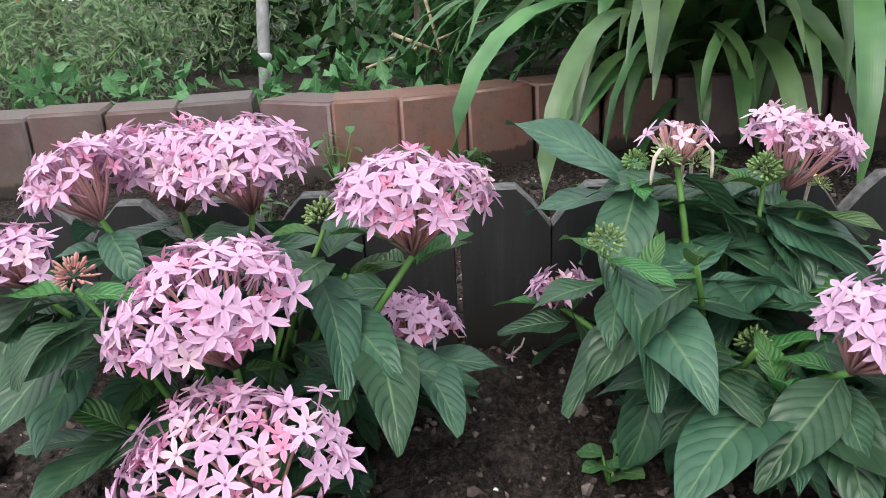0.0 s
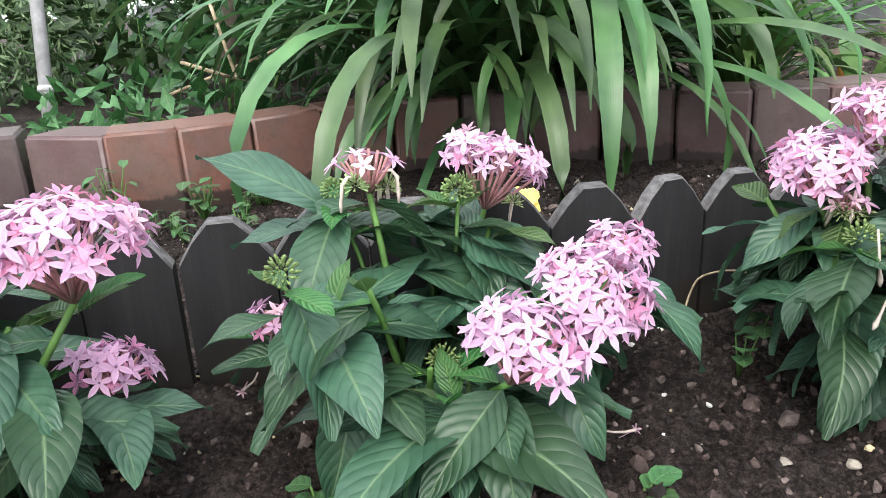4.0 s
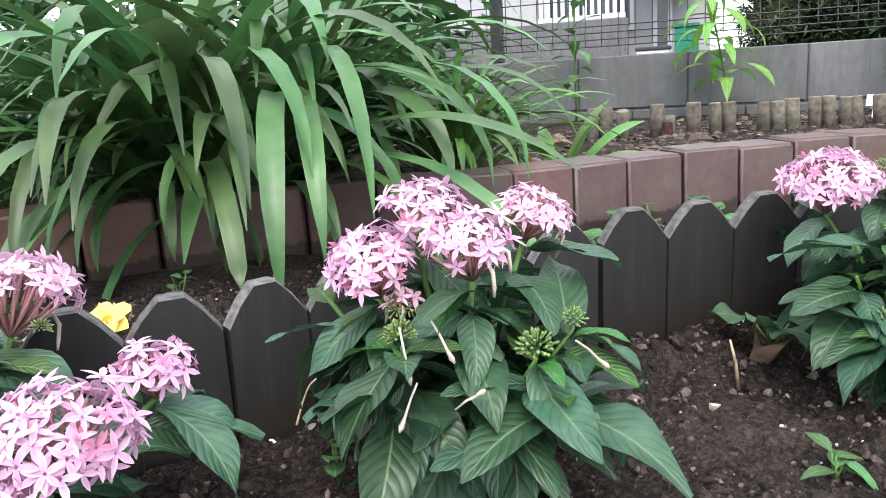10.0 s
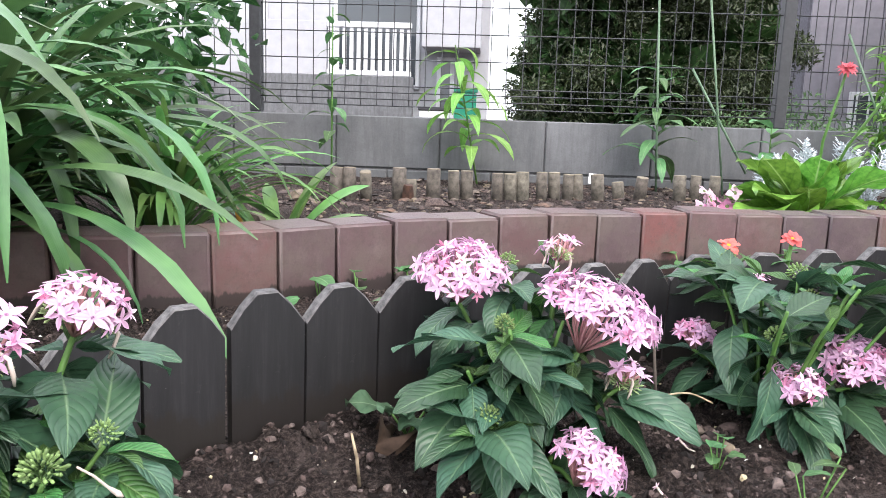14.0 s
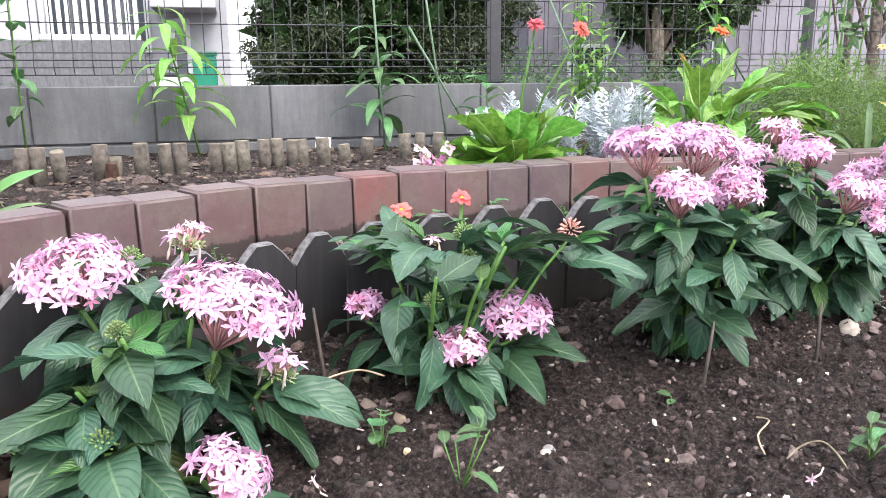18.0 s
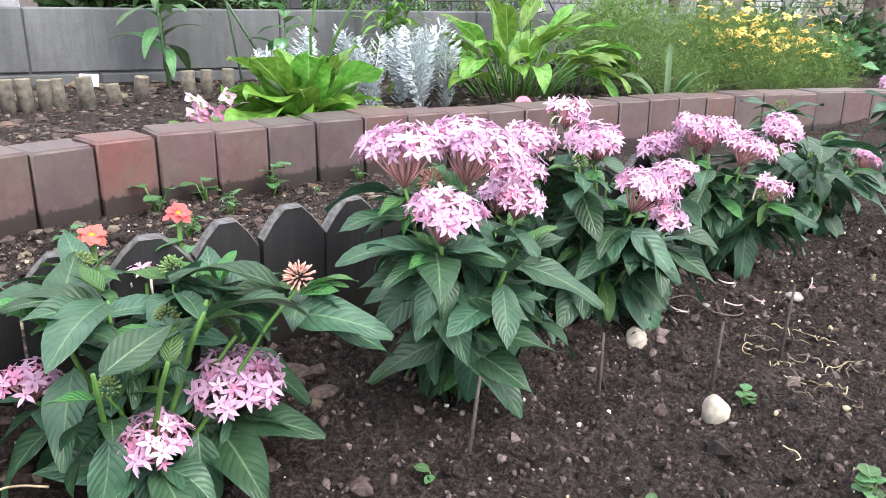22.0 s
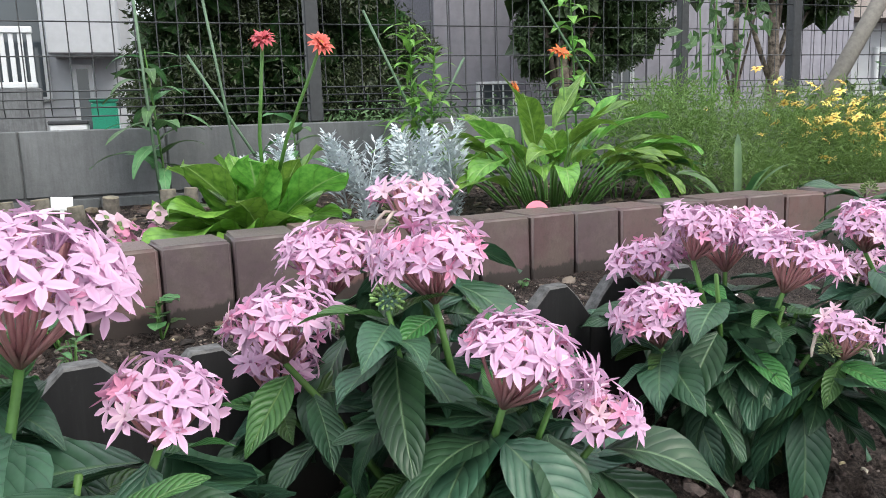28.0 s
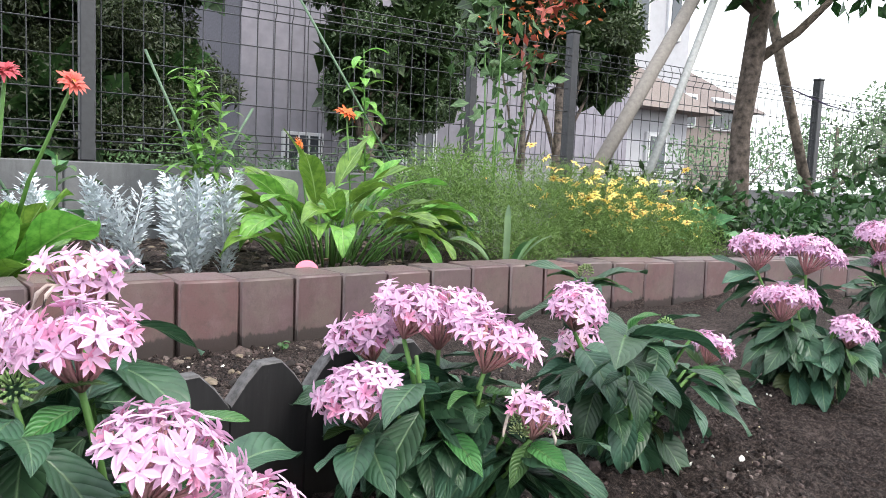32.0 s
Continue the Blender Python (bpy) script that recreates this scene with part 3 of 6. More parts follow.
# ---- star flower plants ----
def floret_mesh(name, mat, size, rng, open_=1.0):
    """A five-pointed flower on a slender tube; its face looks along +z, the origin is in its throat."""
    verts, faces, uvs = [], [], []
    for k in range(5):
        a = 2 * math.pi * k / 5 + rng.uniform(-0.08, 0.08)
        ca, sa = math.cos(a), math.sin(a)
        curl, ln = rng.uniform(-0.12, 0.3), size * rng.uniform(0.92, 1.06)
        b = len(verts)
        for r, w, z in ((0.06, 0.08, 0.0), (0.3, 0.155, 0.05), (0.55, 0.175, 0.06), (0.82, 0.085, 0.06)):
            for u in (-1, 0, 1):
                zz = (z * open_ + (1 - open_) * r * 1.6 - curl * r * r * 0.55 - (0.05 if u == 0 else 0)) * ln
                rr = r * ln * (0.35 + 0.65 * open_)
                verts.append((ca * rr - sa * u * w * ln, sa * rr + ca * u * w * ln, zz))
                uvs.append((0.5 + u / 2, r))
        rr = ln * (0.35 + 0.65 * open_)
        verts.append((ca * rr, sa * rr, (0.04 * open_ + (1 - open_) * 1.6 - curl * 0.55) * ln))
        uvs.append((0.5, 1))
        for i in range(3):
            for j in range(2):
                q = b + i * 3 + j
                faces.append((q, q + 1, q + 4, q + 3))
        faces += [(b + 9, b + 10, b + 12), (b + 10, b + 11, b + 12)]
    b = len(verts)
    for z, r in ((0.01, 0.09), (-0.5, 0.055), (-1.5, 0.045)):
        for k in range(5):
            a = 2 * math.pi * k / 5
            verts.append((math.cos(a) * r * size, math.sin(a) * r * size, z * size))
            uvs.append((0.5, 0.05))
    for i in range(2):
        for k in range(5):
            faces.append((b + i * 5 + k, b + i * 5 + (k + 1) % 5, b + i * 5 + 5 + (k + 1) % 5, b + i * 5 + 5 + k))
    return mesh_of(name, verts, faces, mat, uvs, True)


WITHERED = plain("withered_pale_floret", (0.5, 0.42, 0.37, 1), 0.8, 0.2)
frng = random.Random(21)
FLORETS = [floret_mesh("floret", PETAL, 0.0108, frng) for _ in range(4)]
FLORETS_DEEP = [floret_mesh("floret", PETAL_DEEP, 0.0088, frng, 0.8) for _ in range(2)]
FLORETS_PALE = [floret_mesh("floret", PETAL_PALE, 0.0092, frng, 0.85) for _ in range(3)]
PENTAS_LEAVES = [leaf_mesh("leaf", LEAF, 0.075, 0.032, frng.uniform(0.15, 0.5), frng.uniform(0.3, 1.35), 0.08, rng=frng) for _ in range(8)]
PENTAS_YOUNG = [leaf_mesh("leaf", LEAF_YOUNG, 0.055, 0.022, 0.5, frng.uniform(0.2, 0.8), 0.07, rng=frng) for _ in range(3)]
PENTAS_BROAD = [leaf_mesh("leaf", LEAF, 0.078, 0.036, 0.3, frng.uniform(0.5, 0.9), 0.06, rng=frng) for _ in range(3)]
PENTAS_OLD = [leaf_mesh("leaf", LEAF_OLD, 0.065, 0.03, 0.3, 1.0, 0.1, rng=frng) for _ in range(2)]


def bud_mesh(name, mat, r, count, rng, length=0.008):
    """A tight head of small pointed buds."""
    verts, faces = [], []
    for i in range(count):
        z = 1 - 1.25 * (i + 0.5) / count
        a = i * 2.39996
        d = Vector((math.cos(a) * math.sqrt(max(0, 1 - z * z)), math.sin(a) * math.sqrt(max(0, 1 - z * z)), z))
        s = d.cross(Vector((0.1, 0.9, 0.3))).normalized()
        t = d.cross(s)
        p = d * r * rng.uniform(0.5, 0.8)
        ln, w = length * rng.uniform(0.7, 1.3), 0.0013 * rng.uniform(0.8, 1.3)
        b = len(verts)
        for h, q in ((0, 0.5), (0.45, 0.7), (0.75, 1.0)):
            for k in range(4):
                c = math.pi / 2 * k
                verts.append(p + d * ln * h + (s * math.cos(c) + t * math.sin(c)) * w * q)
        verts.append(p + d * ln)
        for j in range(2):
            for k in range(4):
                faces.append((b + j * 4 + k, b + j * 4 + (k + 1) % 4, b + j * 4 + 4 + (k + 1) % 4, b + j * 4 + 4 + k))
        for k in range(4):
            faces.append((b + 8 + k, b + 8 + (k + 1) % 4, b + 12))
    return mesh_of(name, verts, faces, mat, smooth=True)


BUDS_SPIKY = [bud_mesh("calyx", plain("pale_green_calyx", (0.26, 0.34, 0.15, 1), 0.6, 0.3), 0.011, 46, frng, 0.011) for _ in range(2)]
BUDS = [bud_mesh("bud_head", BUD_GREEN, 0.012, 52, frng, 0.006), bud_mesh("bud_head", BUD_PINK, 0.012, 44, frng, 0.009)]


def stalks_mesh(name, r, flat, rng, count=22):
    """The branching stalks below a head of flowers."""
    meshes = []
    for i in range(count):
        a, q = i * 2.39996, math.sqrt((i + 0.5) / count)
        tip = Vector((math.cos(a) * r * q * 0.85, math.sin(a) * r * q * 0.85, r * flat * (1 - q * q) * 0.6))
        mid = Vector((tip.x * 0.5, tip.y * 0.5, -r * 0.45))
        meshes.append((tube("s", [(0, 0, -r * 0.85), mid, tip], (0.0011, 0.001, 0.0009), PEDICEL, 4), Matrix()))
    return merge(name, meshes)


def cluster(name, placed):
    """Many florets in one mesh, with their own u, v and materials."""
    mats, verts, faces, uvs, slots = [], [], [], [], []
    for me, m in placed:
        if me.materials[0] not in mats:
            mats.append(me.materials[0])
        b = len(verts)
        verts += [m @ v.co for v in me.vertices]
        spot = {l.vertex_index: tuple(me.uv_layers[0].data[l.index].uv) for l in me.loops}
        uvs += [spot[v.index] for v in me.vertices]
        faces += [tuple(b + q for q in f.vertices) for f in me.polygons]
        slots += [mats.index(me.materials[0])] * len(me.polygons)
    return mesh_of(name, verts, faces, uvs=uvs, smooth=True, mats=mats, slots=slots)


def flower_head(plant, base, place, r, rng, style="full", tilt=None):
    """One domed head of star flowers on a stem; style: full, loose, spent."""
    place = Vector(place) - base
    lean = Vector((place.x, place.y, 0)) * 2.2 + Vector((rng.uniform(-0.25, 0.25), rng.uniform(-0.35, 0.05), 0.9))
    if tilt:
        lean = Vector(tilt)
    axis = lean.normalized()
    rot = axis.to_track_quat("Z", "Y").to_matrix().to_4x4()
    centre = place - axis * r * 0.35
    head = part("flower_head", stalks_mesh("stalks", r, 0.7, rng), plant, Matrix.Translation(centre) @ rot, "domed head of pink star flowers" if style == "full" else "thinning head of fading pink star flowers")
    count = int(62 * (r / 0.035) ** 2) if style == "full" else int((46 if style == 'loose' else 22) * (r / 0.035) ** 2)
    count = max(7, min(95, count))
    lobes = [rng.uniform(0.84, 1.14) for _ in range(6)]
    wob = lambda ang: lobes[int(ang / 1.0472) % 6]
    for i in range(count):
        a, q = i * 2.39996 + rng.uniform(-0.3, 0.3), math.sqrt((i + 0.5) / count) * rng.uniform(0.93, 1.05)
        th = q * (1.25 if style != "full" else 1.36 if r < 0.036 else 1.5)
        d = Vector((math.cos(a) * math.sin(th), math.sin(a) * math.sin(th), math.cos(th)))
        p = Vector((d.x * r * wob(a), d.y * r * wob(a), d.z * r * 0.5 - 0.02 * r + rng.uniform(-0.006, 0.005)))
        face = (d + Vector((rng.uniform(-0.5, 0.5), rng.uniform(-0.5, 0.5), 0.3))).normalized()
        pool = FLORETS
        pick = rng.random()
        if style == "full" and pick < 0.14:
            pool = FLORETS_DEEP
            p = p * 0.9
        elif style != "full" or pick > 0.93:
            pool = FLORETS_PALE if pick > 0.55 else FLORETS
        m = Matrix.Translation(p) @ face.to_track_quat("Z", "Y").to_matrix().to_4x4() @ pose(0, 0, 0, 0, 0, rng.uniform(0, 72)) @ Matrix.Diagonal((*(rng.uniform(0.8, 1.06),) * 3, 1))
        part("floret", rng.choice(pool), head, m)
    if style != "spent":
        skirt = []
        for i in range(int(count * 0.55)):
            a = i * 2.39996 + rng.uniform(-0.4, 0.4)
            th = rng.uniform(0.35, 1.62) if i % 2 else rng.uniform(1.25, 1.75)
            d = Vector((math.cos(a) * math.sin(th), math.sin(a) * math.sin(th), math.cos(th)))
            p = Vector((d.x * r * wob(a) * 0.93, d.y * r * wob(a) * 0.93, d.z * r * 0.5 - 0.06 * r))
            face = (d + Vector((rng.uniform(-0.6, 0.6), rng.uniform(-0.6, 0.6), 0.1))).normalized()
            skirt.append((rng.choice(FLORETS_DEEP if i % 3 == 0 else FLORETS), Matrix.Translation(p) @ face.to_track_quat("Z", "Y").to_matrix().to_4x4() @ pose(0, 0, 0, 0, 0, rng.uniform(0, 72)) @ Matrix.Diagonal((*(rng.uniform(0.7, 0.92),) * 3, 1))))
        part("floret_skirt", cluster("floret_skirt", skirt), head, kind="stuff")
    if style != "full":
        for i in range(5 if style == "spent" else 2):
            a = rng.uniform(0, 6.28)
            e = Vector((math.cos(a) * r * 0.9, math.sin(a) * r * 0.9, -r * rng.uniform(0.1, 0.8)))
            part("withered_floret", tube("withered", [e * 0.5, e * 0.8 + Vector((0, 0, 0.004)), e + Vector((0, 0, 0.002)), e * 1.05 - Vector((0.001, 0, 0.007)), e * 1.06 - Vector((0.002, 0, 0.012))], (0.0007, 0.001, 0.0013, 0.0012, 0.0007), WITHERED, 5), head)
    for i in range(0 if style == "full" else 3):
        a = rng.uniform(0, 6.28)
        part("calyx", rng.choice(BUDS_SPIKY), head, Matrix.Translation((math.cos(a) * r * 0.5, math.sin(a) * r * 0.5, -r * rng.uniform(0.3, 0.75))) @ Matrix.Diagonal((*(rng.uniform(0.35, 0.6),) * 3, 1)), "pale green spiky calyces")
    return centre - axis * r * 0.85


def pentas(base_xy, heads, leaves, seed, buds=(), spread=0.1, tall=0.15, whorls=(), drops=(), label=""):
    """A bushy star flower plant: stems, opposite leaves, domed heads."""
    rng = random.Random(seed)
    base = Vector((*base_xy, soil_z(*base_xy, False)))
    plant = thing("pentas_plant", label, "flowering plant", Matrix.Translation(base), "pink star flower plants in a row")
    nodes, first = [], []
    ends = []
    blooms = []
    for place, r, style in heads:
        ends.append((flower_head(plant, base, place, r, rng, style), 0.0024))
        blooms.append((Vector(place) - base, r))
    # Spot on the camera path from which blooms are kept clear of leaves.
    camera_side = Vector((max(0.65, min(1.78, base.x - 0.42)), 0.05, 0.27)) - base

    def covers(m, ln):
        """Whether a leaf would hide a bloom from the camera path."""
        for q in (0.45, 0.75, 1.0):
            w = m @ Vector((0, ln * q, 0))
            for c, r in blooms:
                # light points from the bloom to the camera path; leaves there are dropped
                d, light = w - c, (camera_side - c).normalized()
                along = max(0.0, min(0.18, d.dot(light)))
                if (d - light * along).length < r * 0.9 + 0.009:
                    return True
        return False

    for place, kind in buds:
        p = Vector(place) - base
        part("bud_head", BUDS[kind], plant, Matrix.Translation(p) @ pose(0, 0, 0, rng.uniform(-20, 20), rng.uniform(-20, 20), rng.uniform(0, 360)) @ Matrix.Diagonal((*(rng.uniform(0.6, 0.85),) * 3, 1)), "tight head of unopened buds")
        ends.append((p - Vector((0, 0, 0.006)), 0.0017))
        turn = rng.uniform(0, 360)
        for k in range(4):
            s = rng.uniform(0.55, 0.85)
            part("leaf", rng.choice(PENTAS_LEAVES if k > 1 else PENTAS_YOUNG), plant, Matrix.Translation(p - Vector((0, 0, 0.009 + 0.012 * (k // 2)))) @ pose(0, 0, 0, 0, 0, turn + 180 * k + 90 * (k // 2)) @ pose(0, 0.002, 0, rng.uniform(0, 30), rng.uniform(-15, 15), 0) @ Matrix.Diagonal((s, s, s, 1)))
    for place, dx, dz in drops:
        p = Vector(place) - base
        q = p + Vector((dx, -0.004, dz))
        part("withered_floret", tube("withered", [p, p.lerp(q, 0.4) + Vector((0, 0, 0.001)), p.lerp(q, 0.75), q, q + (q - p) * 0.12], (0.0006, 0.0007, 0.0008, 0.0017, 0.0005), WITHERED, 6), plant)
    for place, s, turn in whorls:
        p = Vector(place) - base
        ends.append((p, 0.002))
        for k in range(8):
            low = k < 4
            q = s * (rng.uniform(0.95, 1.15) if low else rng.uniform(0.45, 0.7))
            m = Matrix.Translation(p + Vector((0, 0, 0.0 if low else 0.006))) @ pose(0, 0, 0, 0, 0, turn + 90 * k + (0 if low else 45) + rng.uniform(-14, 14)) @ pose(0, 0.003, 0, rng.uniform(2, 20) if low else rng.uniform(30, 55), rng.uniform(-12, 12), 0) @ Matrix.Diagonal((q, q, q, 1))
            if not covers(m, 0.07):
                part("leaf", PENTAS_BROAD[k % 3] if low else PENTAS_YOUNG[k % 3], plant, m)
    for i in range(9):
        a = rng.uniform(0, 6.28)
        q = rng.uniform(0.35, 0.75)
        ends.append((Vector((math.cos(a) * spread * q, math.sin(a) * spread * q * 0.85, tall * rng.uniform(0.45, 0.9))), 0.002))
    shown = len(heads) + len(buds)
    for n_end, (end, r) in enumerate(ends):
        foot = Vector((rng.uniform(-0.012, 0.012), rng.uniform(-0.012, 0.012), -0.01))
        mid = foot.lerp(end, 0.5) + Vector((end.x * 0.08, end.y * 0.08, 0.012))
        part("stem", tube("stem", [foot, foot.lerp(mid, 0.5), mid, mid.lerp(end, 0.5) + Vector((0, 0, 0.004)), end], (r * 1.3, r * 1.2, r, r * 0.9, r * 0.75), STEM, 5), plant)
        for k, t in enumerate((0.3, 0.5, 0.7, 0.86, 0.96)):
            p = foot.lerp(mid, t * 2) if t < 0.5 else mid.lerp(end, t * 2 - 1)
            nodes.append((p, t))
            if t > 0.6:
                nodes.append((p, t))
            if n_end < shown and t > 0.8:
                first += [(p, min(t, 0.9))]
    rng.shuffle(nodes)
    made = 0
    for p, t in first + nodes * 4:
        if made >= leaves * 2.25:
            break
        a = rng.uniform(0, 6.28)
        for side in (0, math.pi):
            out = Vector((p.x, p.y, 0))
            h = a + side + rng.uniform(-0.3, 0.3)
            d = Vector((math.cos(h), math.sin(h), 0)) + out * 5
            yaw = math.degrees(math.atan2(d.y, d.x)) - 90
            pitch = (22 if t > 0.9 else -8 if t > 0.6 else -46) + rng.uniform(-32, 24)
            pool, s = PENTAS_LEAVES, rng.uniform(0.6, 1.12)
            if t > 0.9 and rng.random() < 0.5:
                pool, s = PENTAS_YOUNG, rng.uniform(0.5, 0.9)
            elif rng.random() < 0.07:
                pool = PENTAS_YOUNG
            elif t < 0.4 and rng.random() < 0.2:
                pool = PENTAS_OLD
            m = Matrix.Translation(p) @ pose(0, 0, 0, 0, 0, yaw) @ pose(0, 0.004, 0, pitch, rng.uniform(-25, 25), 0) @ Matrix.Diagonal((s, s, s, 1))
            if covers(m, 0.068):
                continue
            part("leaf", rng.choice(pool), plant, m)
            made += 1
    return plant


LUSH = "bushy pentas with dark veined leaves and domed pink flower heads"
F, L, S = "full", "loose", "spent"
pentas((0.5, 0.47), [((0.506, 0.42, 0.128), 0.044, F), ((0.6, 0.455, 0.163), 0.036, F), ((0.501, 0.517, 0.17), 0.038, F), ((0.454, 0.545, 0.169), 0.04, F), ((0.417, 0.494, 0.166), 0.03, F),
       ((0.525, 0.362, 0.07), 0.045, F), ((0.405, 0.441, 0.136), 0.022, F), ((0.6, 0.504, 0.072), 0.022, F)], 70, 1, [((0.452, 0.419, 0.129), 1), ((0.558, 0.46, 0.14), 0)], label=LUSH)
pentas((0.77, 0.5), [((0.81, 0.41, 0.104), 0.029, F), ((0.85, 0.433, 0.114), 0.029, F), ((0.833, 0.561, 0.156), 0.034, L), ((0.748, 0.528, 0.166), 0.02, S), ((0.683, 0.545, 0.07), 0.016, F), ((0.89, 0.504, 0.107), 0.02, F)], 74, 2,
       [((0.697, 0.463, 0.121), 0), ((0.727, 0.544, 0.141), 0), ((0.8, 0.54, 0.135), 0), ((0.775, 0.47, 0.06), 0)], whorls=[((0.775, 0.43, 0.05), 1.05, 40), ((0.715, 0.47, 0.085), 1.0, 0)], label="pentas with broad veined leaves, green buds and pink star flowers")
pentas((1.06, 0.5), [((1.013, 0.51, 0.149), 0.03, F), ((1.053, 0.5, 0.175), 0.028, L), ((1.055, 0.458, 0.162), 0.027, L), ((1.121, 0.485, 0.167), 0.024, L), ((1.029, 0.496, 0.12), 0.009, S)], 76, 3,
       [((1.016, 0.466, 0.105), 0), ((1.111, 0.439, 0.104), 0), ((1.081, 0.43, 0.096), 0)], whorls=[((1.09, 0.425, 0.06), 1.0, 20)], drops=[((1.008, 0.445, 0.118), 0.002, -0.028), ((1.024, 0.44, 0.12), 0.009, -0.022), ((1.01, 0.43, 0.092), -0.012, -0.02), ((1.025, 0.418, 0.078), 0.014, 0.008), ((1.09, 0.405, 0.106), 0.016, -0.016)], label="pentas with fading loose pink star flowers over veined leaves")
pentas((1.44, 0.465), [((1.42, 0.525, 0.155), 0.038, F), ((1.47, 0.41, 0.138), 0.043, F), ((1.425, 0.376, 0.034), 0.026, F), ((1.51, 0.416, 0.07), 0.014, S), ((1.47, 0.46, 0.172), 0.015, S)], 74, 4,
       [((1.4, 0.45, 0.115), 0), ((1.367, 0.429, 0.055), 0), ((1.45, 0.5, 0.15), 0)], label=LUSH)
pentas((1.68, 0.375), [((1.657, 0.341, 0.055), 0.023, F), ((1.722, 0.32, 0.073), 0.033, F), ((1.661, 0.448, 0.075), 0.019, F), ((1.8, 0.46, 0.11), 0.014, L)], 76, 5,
       [((1.728, 0.458, 0.132), 0), ((1.739, 0.277, 0.143), 1), ((1.7, 0.36, 0.115), 0), ((1.64, 0.36, 0.09), 0), ((1.76, 0.4, 0.125), 0)], tall=0.175, spread=0.13, whorls=[((1.69, 0.4, 0.125), 0.9, 20), ((1.76, 0.36, 0.115), 0.9, 60)], label="smaller pentas, mostly leaves and buds, few pink flowers")
pentas((1.89, 0.21), [((1.892, 0.262, 0.22), 0.038, F), ((1.93, 0.21, 0.22), 0.04, F), ((1.843, 0.205, 0.18), 0.031, F), ((1.95, 0.171, 0.165), 0.022, F)], 80, 6, [((1.93, 0.25, 0.17), 1)], tall=0.17, whorls=[((1.848, 0.215, 0.134), 0.95, 30)], label=LUSH)
pentas((2.11, 0.12), [((2.1, 0.2, 0.195), 0.029, F), ((2.141, 0.168, 0.222), 0.024, L), ((2.085, 0.13, 0.202), 0.029, F), ((2.074, 0.071, 0.159), 0.031, F), ((2.05, 0.2, 0.17), 0.027, F), ((2.08, 0.225, 0.135), 0.025, F), ((2.115, 0.05, 0.118), 0.02, F)], 80, 7,
       [((2.06, 0.14, 0.175), 0)], tall=0.16, whorls=[((2.105, 0.1, 0.104), 0.98, 10)], label=LUSH)
pentas((2.34, 0.01), [((2.356, 0.082, 0.155), 0.028, F), ((2.371, 0.025, 0.18), 0.036, F), ((2.33, -0.03, 0.167), 0.03, F), ((2.271, 0.059, 0.134), 0.03, F), ((2.31, -0.063, 0.12), 0.022, L), ((2.325, 0.03, 0.185), 0.028, F)], 80, 8, whorls=[((2.275, 0.018, 0.153), 1.0, 60)], label=LUSH)
pentas((2.58, -0.13), [((2.491, -0.079, 0.17), 0.03, F), ((2.673, -0.224, 0.105), 0.024, F), ((2.55, -0.08, 0.122), 0.024, L)], 70, 9, [((2.6, -0.08, 0.18), 0), ((2.54, -0.16, 0.14), 0)], whorls=[((2.42, -0.12, 0.15), 0.95, 0)], label="leafy pentas with a few pink flower heads")
pentas((2.92, -0.38), [((2.961, -0.313, 0.205), 0.04, F), ((2.977, -0.395, 0.2), 0.04, F), ((2.9, -0.34, 0.14), 0.04, F), ((2.872, -0.424, 0.104), 0.03, F)], 70, 10, label=LUSH)
pentas((3.22, -0.6), [((3.2, -0.55, 0.22), 0.042, F), ((3.2, -0.58, 0.17), 0.04, F)], 60, 11, label=LUSH)


# ---- raised bed: strap-leaved clumps ----
def agapanthus(xy, count, seed, reach=(0.46, 0.8), width=(0.02, 0.034), mat=STRAP, label="", z=HIGH, rise=(48, 86), fall=(95, 175), name="agapanthus_clump"):
    rng = random.Random(seed)
    root = thing(name, label, "perennial plant", Matrix.Translation((*xy, z)), "strap-leaved clumps behind the bricks")
    for i in range(count):
        h = i * 2.39996 + rng.uniform(-0.5, 0.5)
        q = i / count
        up = rise[1] - (rise[1] - rise[0]) * q + rng.uniform(-8, 8)
        pts = arch((math.cos(h) * 0.03 * rng.random(), math.sin(h) * 0.03 * rng.random(), -0.01), h, rng.uniform(*reach), up, rng.uniform(*fall), 14)
        part("leaf", strap_mesh("leaf", mat, pts, rng.uniform(*width), twist=rng.uniform(-0.5, 0.5)), root)
    return root


AG = "large agapanthus clump with long arching green strap leaves"
agapanthus((0.92, 1.46), 54, 31, (0.42, 0.68), label=AG)
agapanthus((1.02, 1.4), 64, 32, label=AG)
agapanthus((1.2, 1.44), 64, 33, label=AG)
agapanthus((1.0, 1.64), 48, 34, label=AG)
agapanthus((1.28, 1.66), 48, 35, label=AG)
agapanthus((1.1, 1.5), 50, 39, rise=(20, 60), fall=(60, 120), label=AG)
agapanthus((0.98, 1.4), 34, 40, (0.3, 0.46), (0.016, 0.026), rise=(40, 80), fall=(110, 190), label=AG)
agapanthus((1.13, 1.38), 40, 401, (0.3, 0.5), (0.016, 0.026), rise=(40, 80), fall=(110, 190), label=AG)
agapanthus((1.5, 1.42), 120, 36, (0.22, 0.4), (0.009, 0.016), STRAP_LIGHT, "tuft of narrow light green arching leaves", fall=(70, 140))
agapanthus((1.68, 1.34), 9, 37, (0.16, 0.22), (0.026, 0.034), STRAP_LIGHT, "young clump of short broad upright leaves", rise=(30, 70), fall=(20, 60))
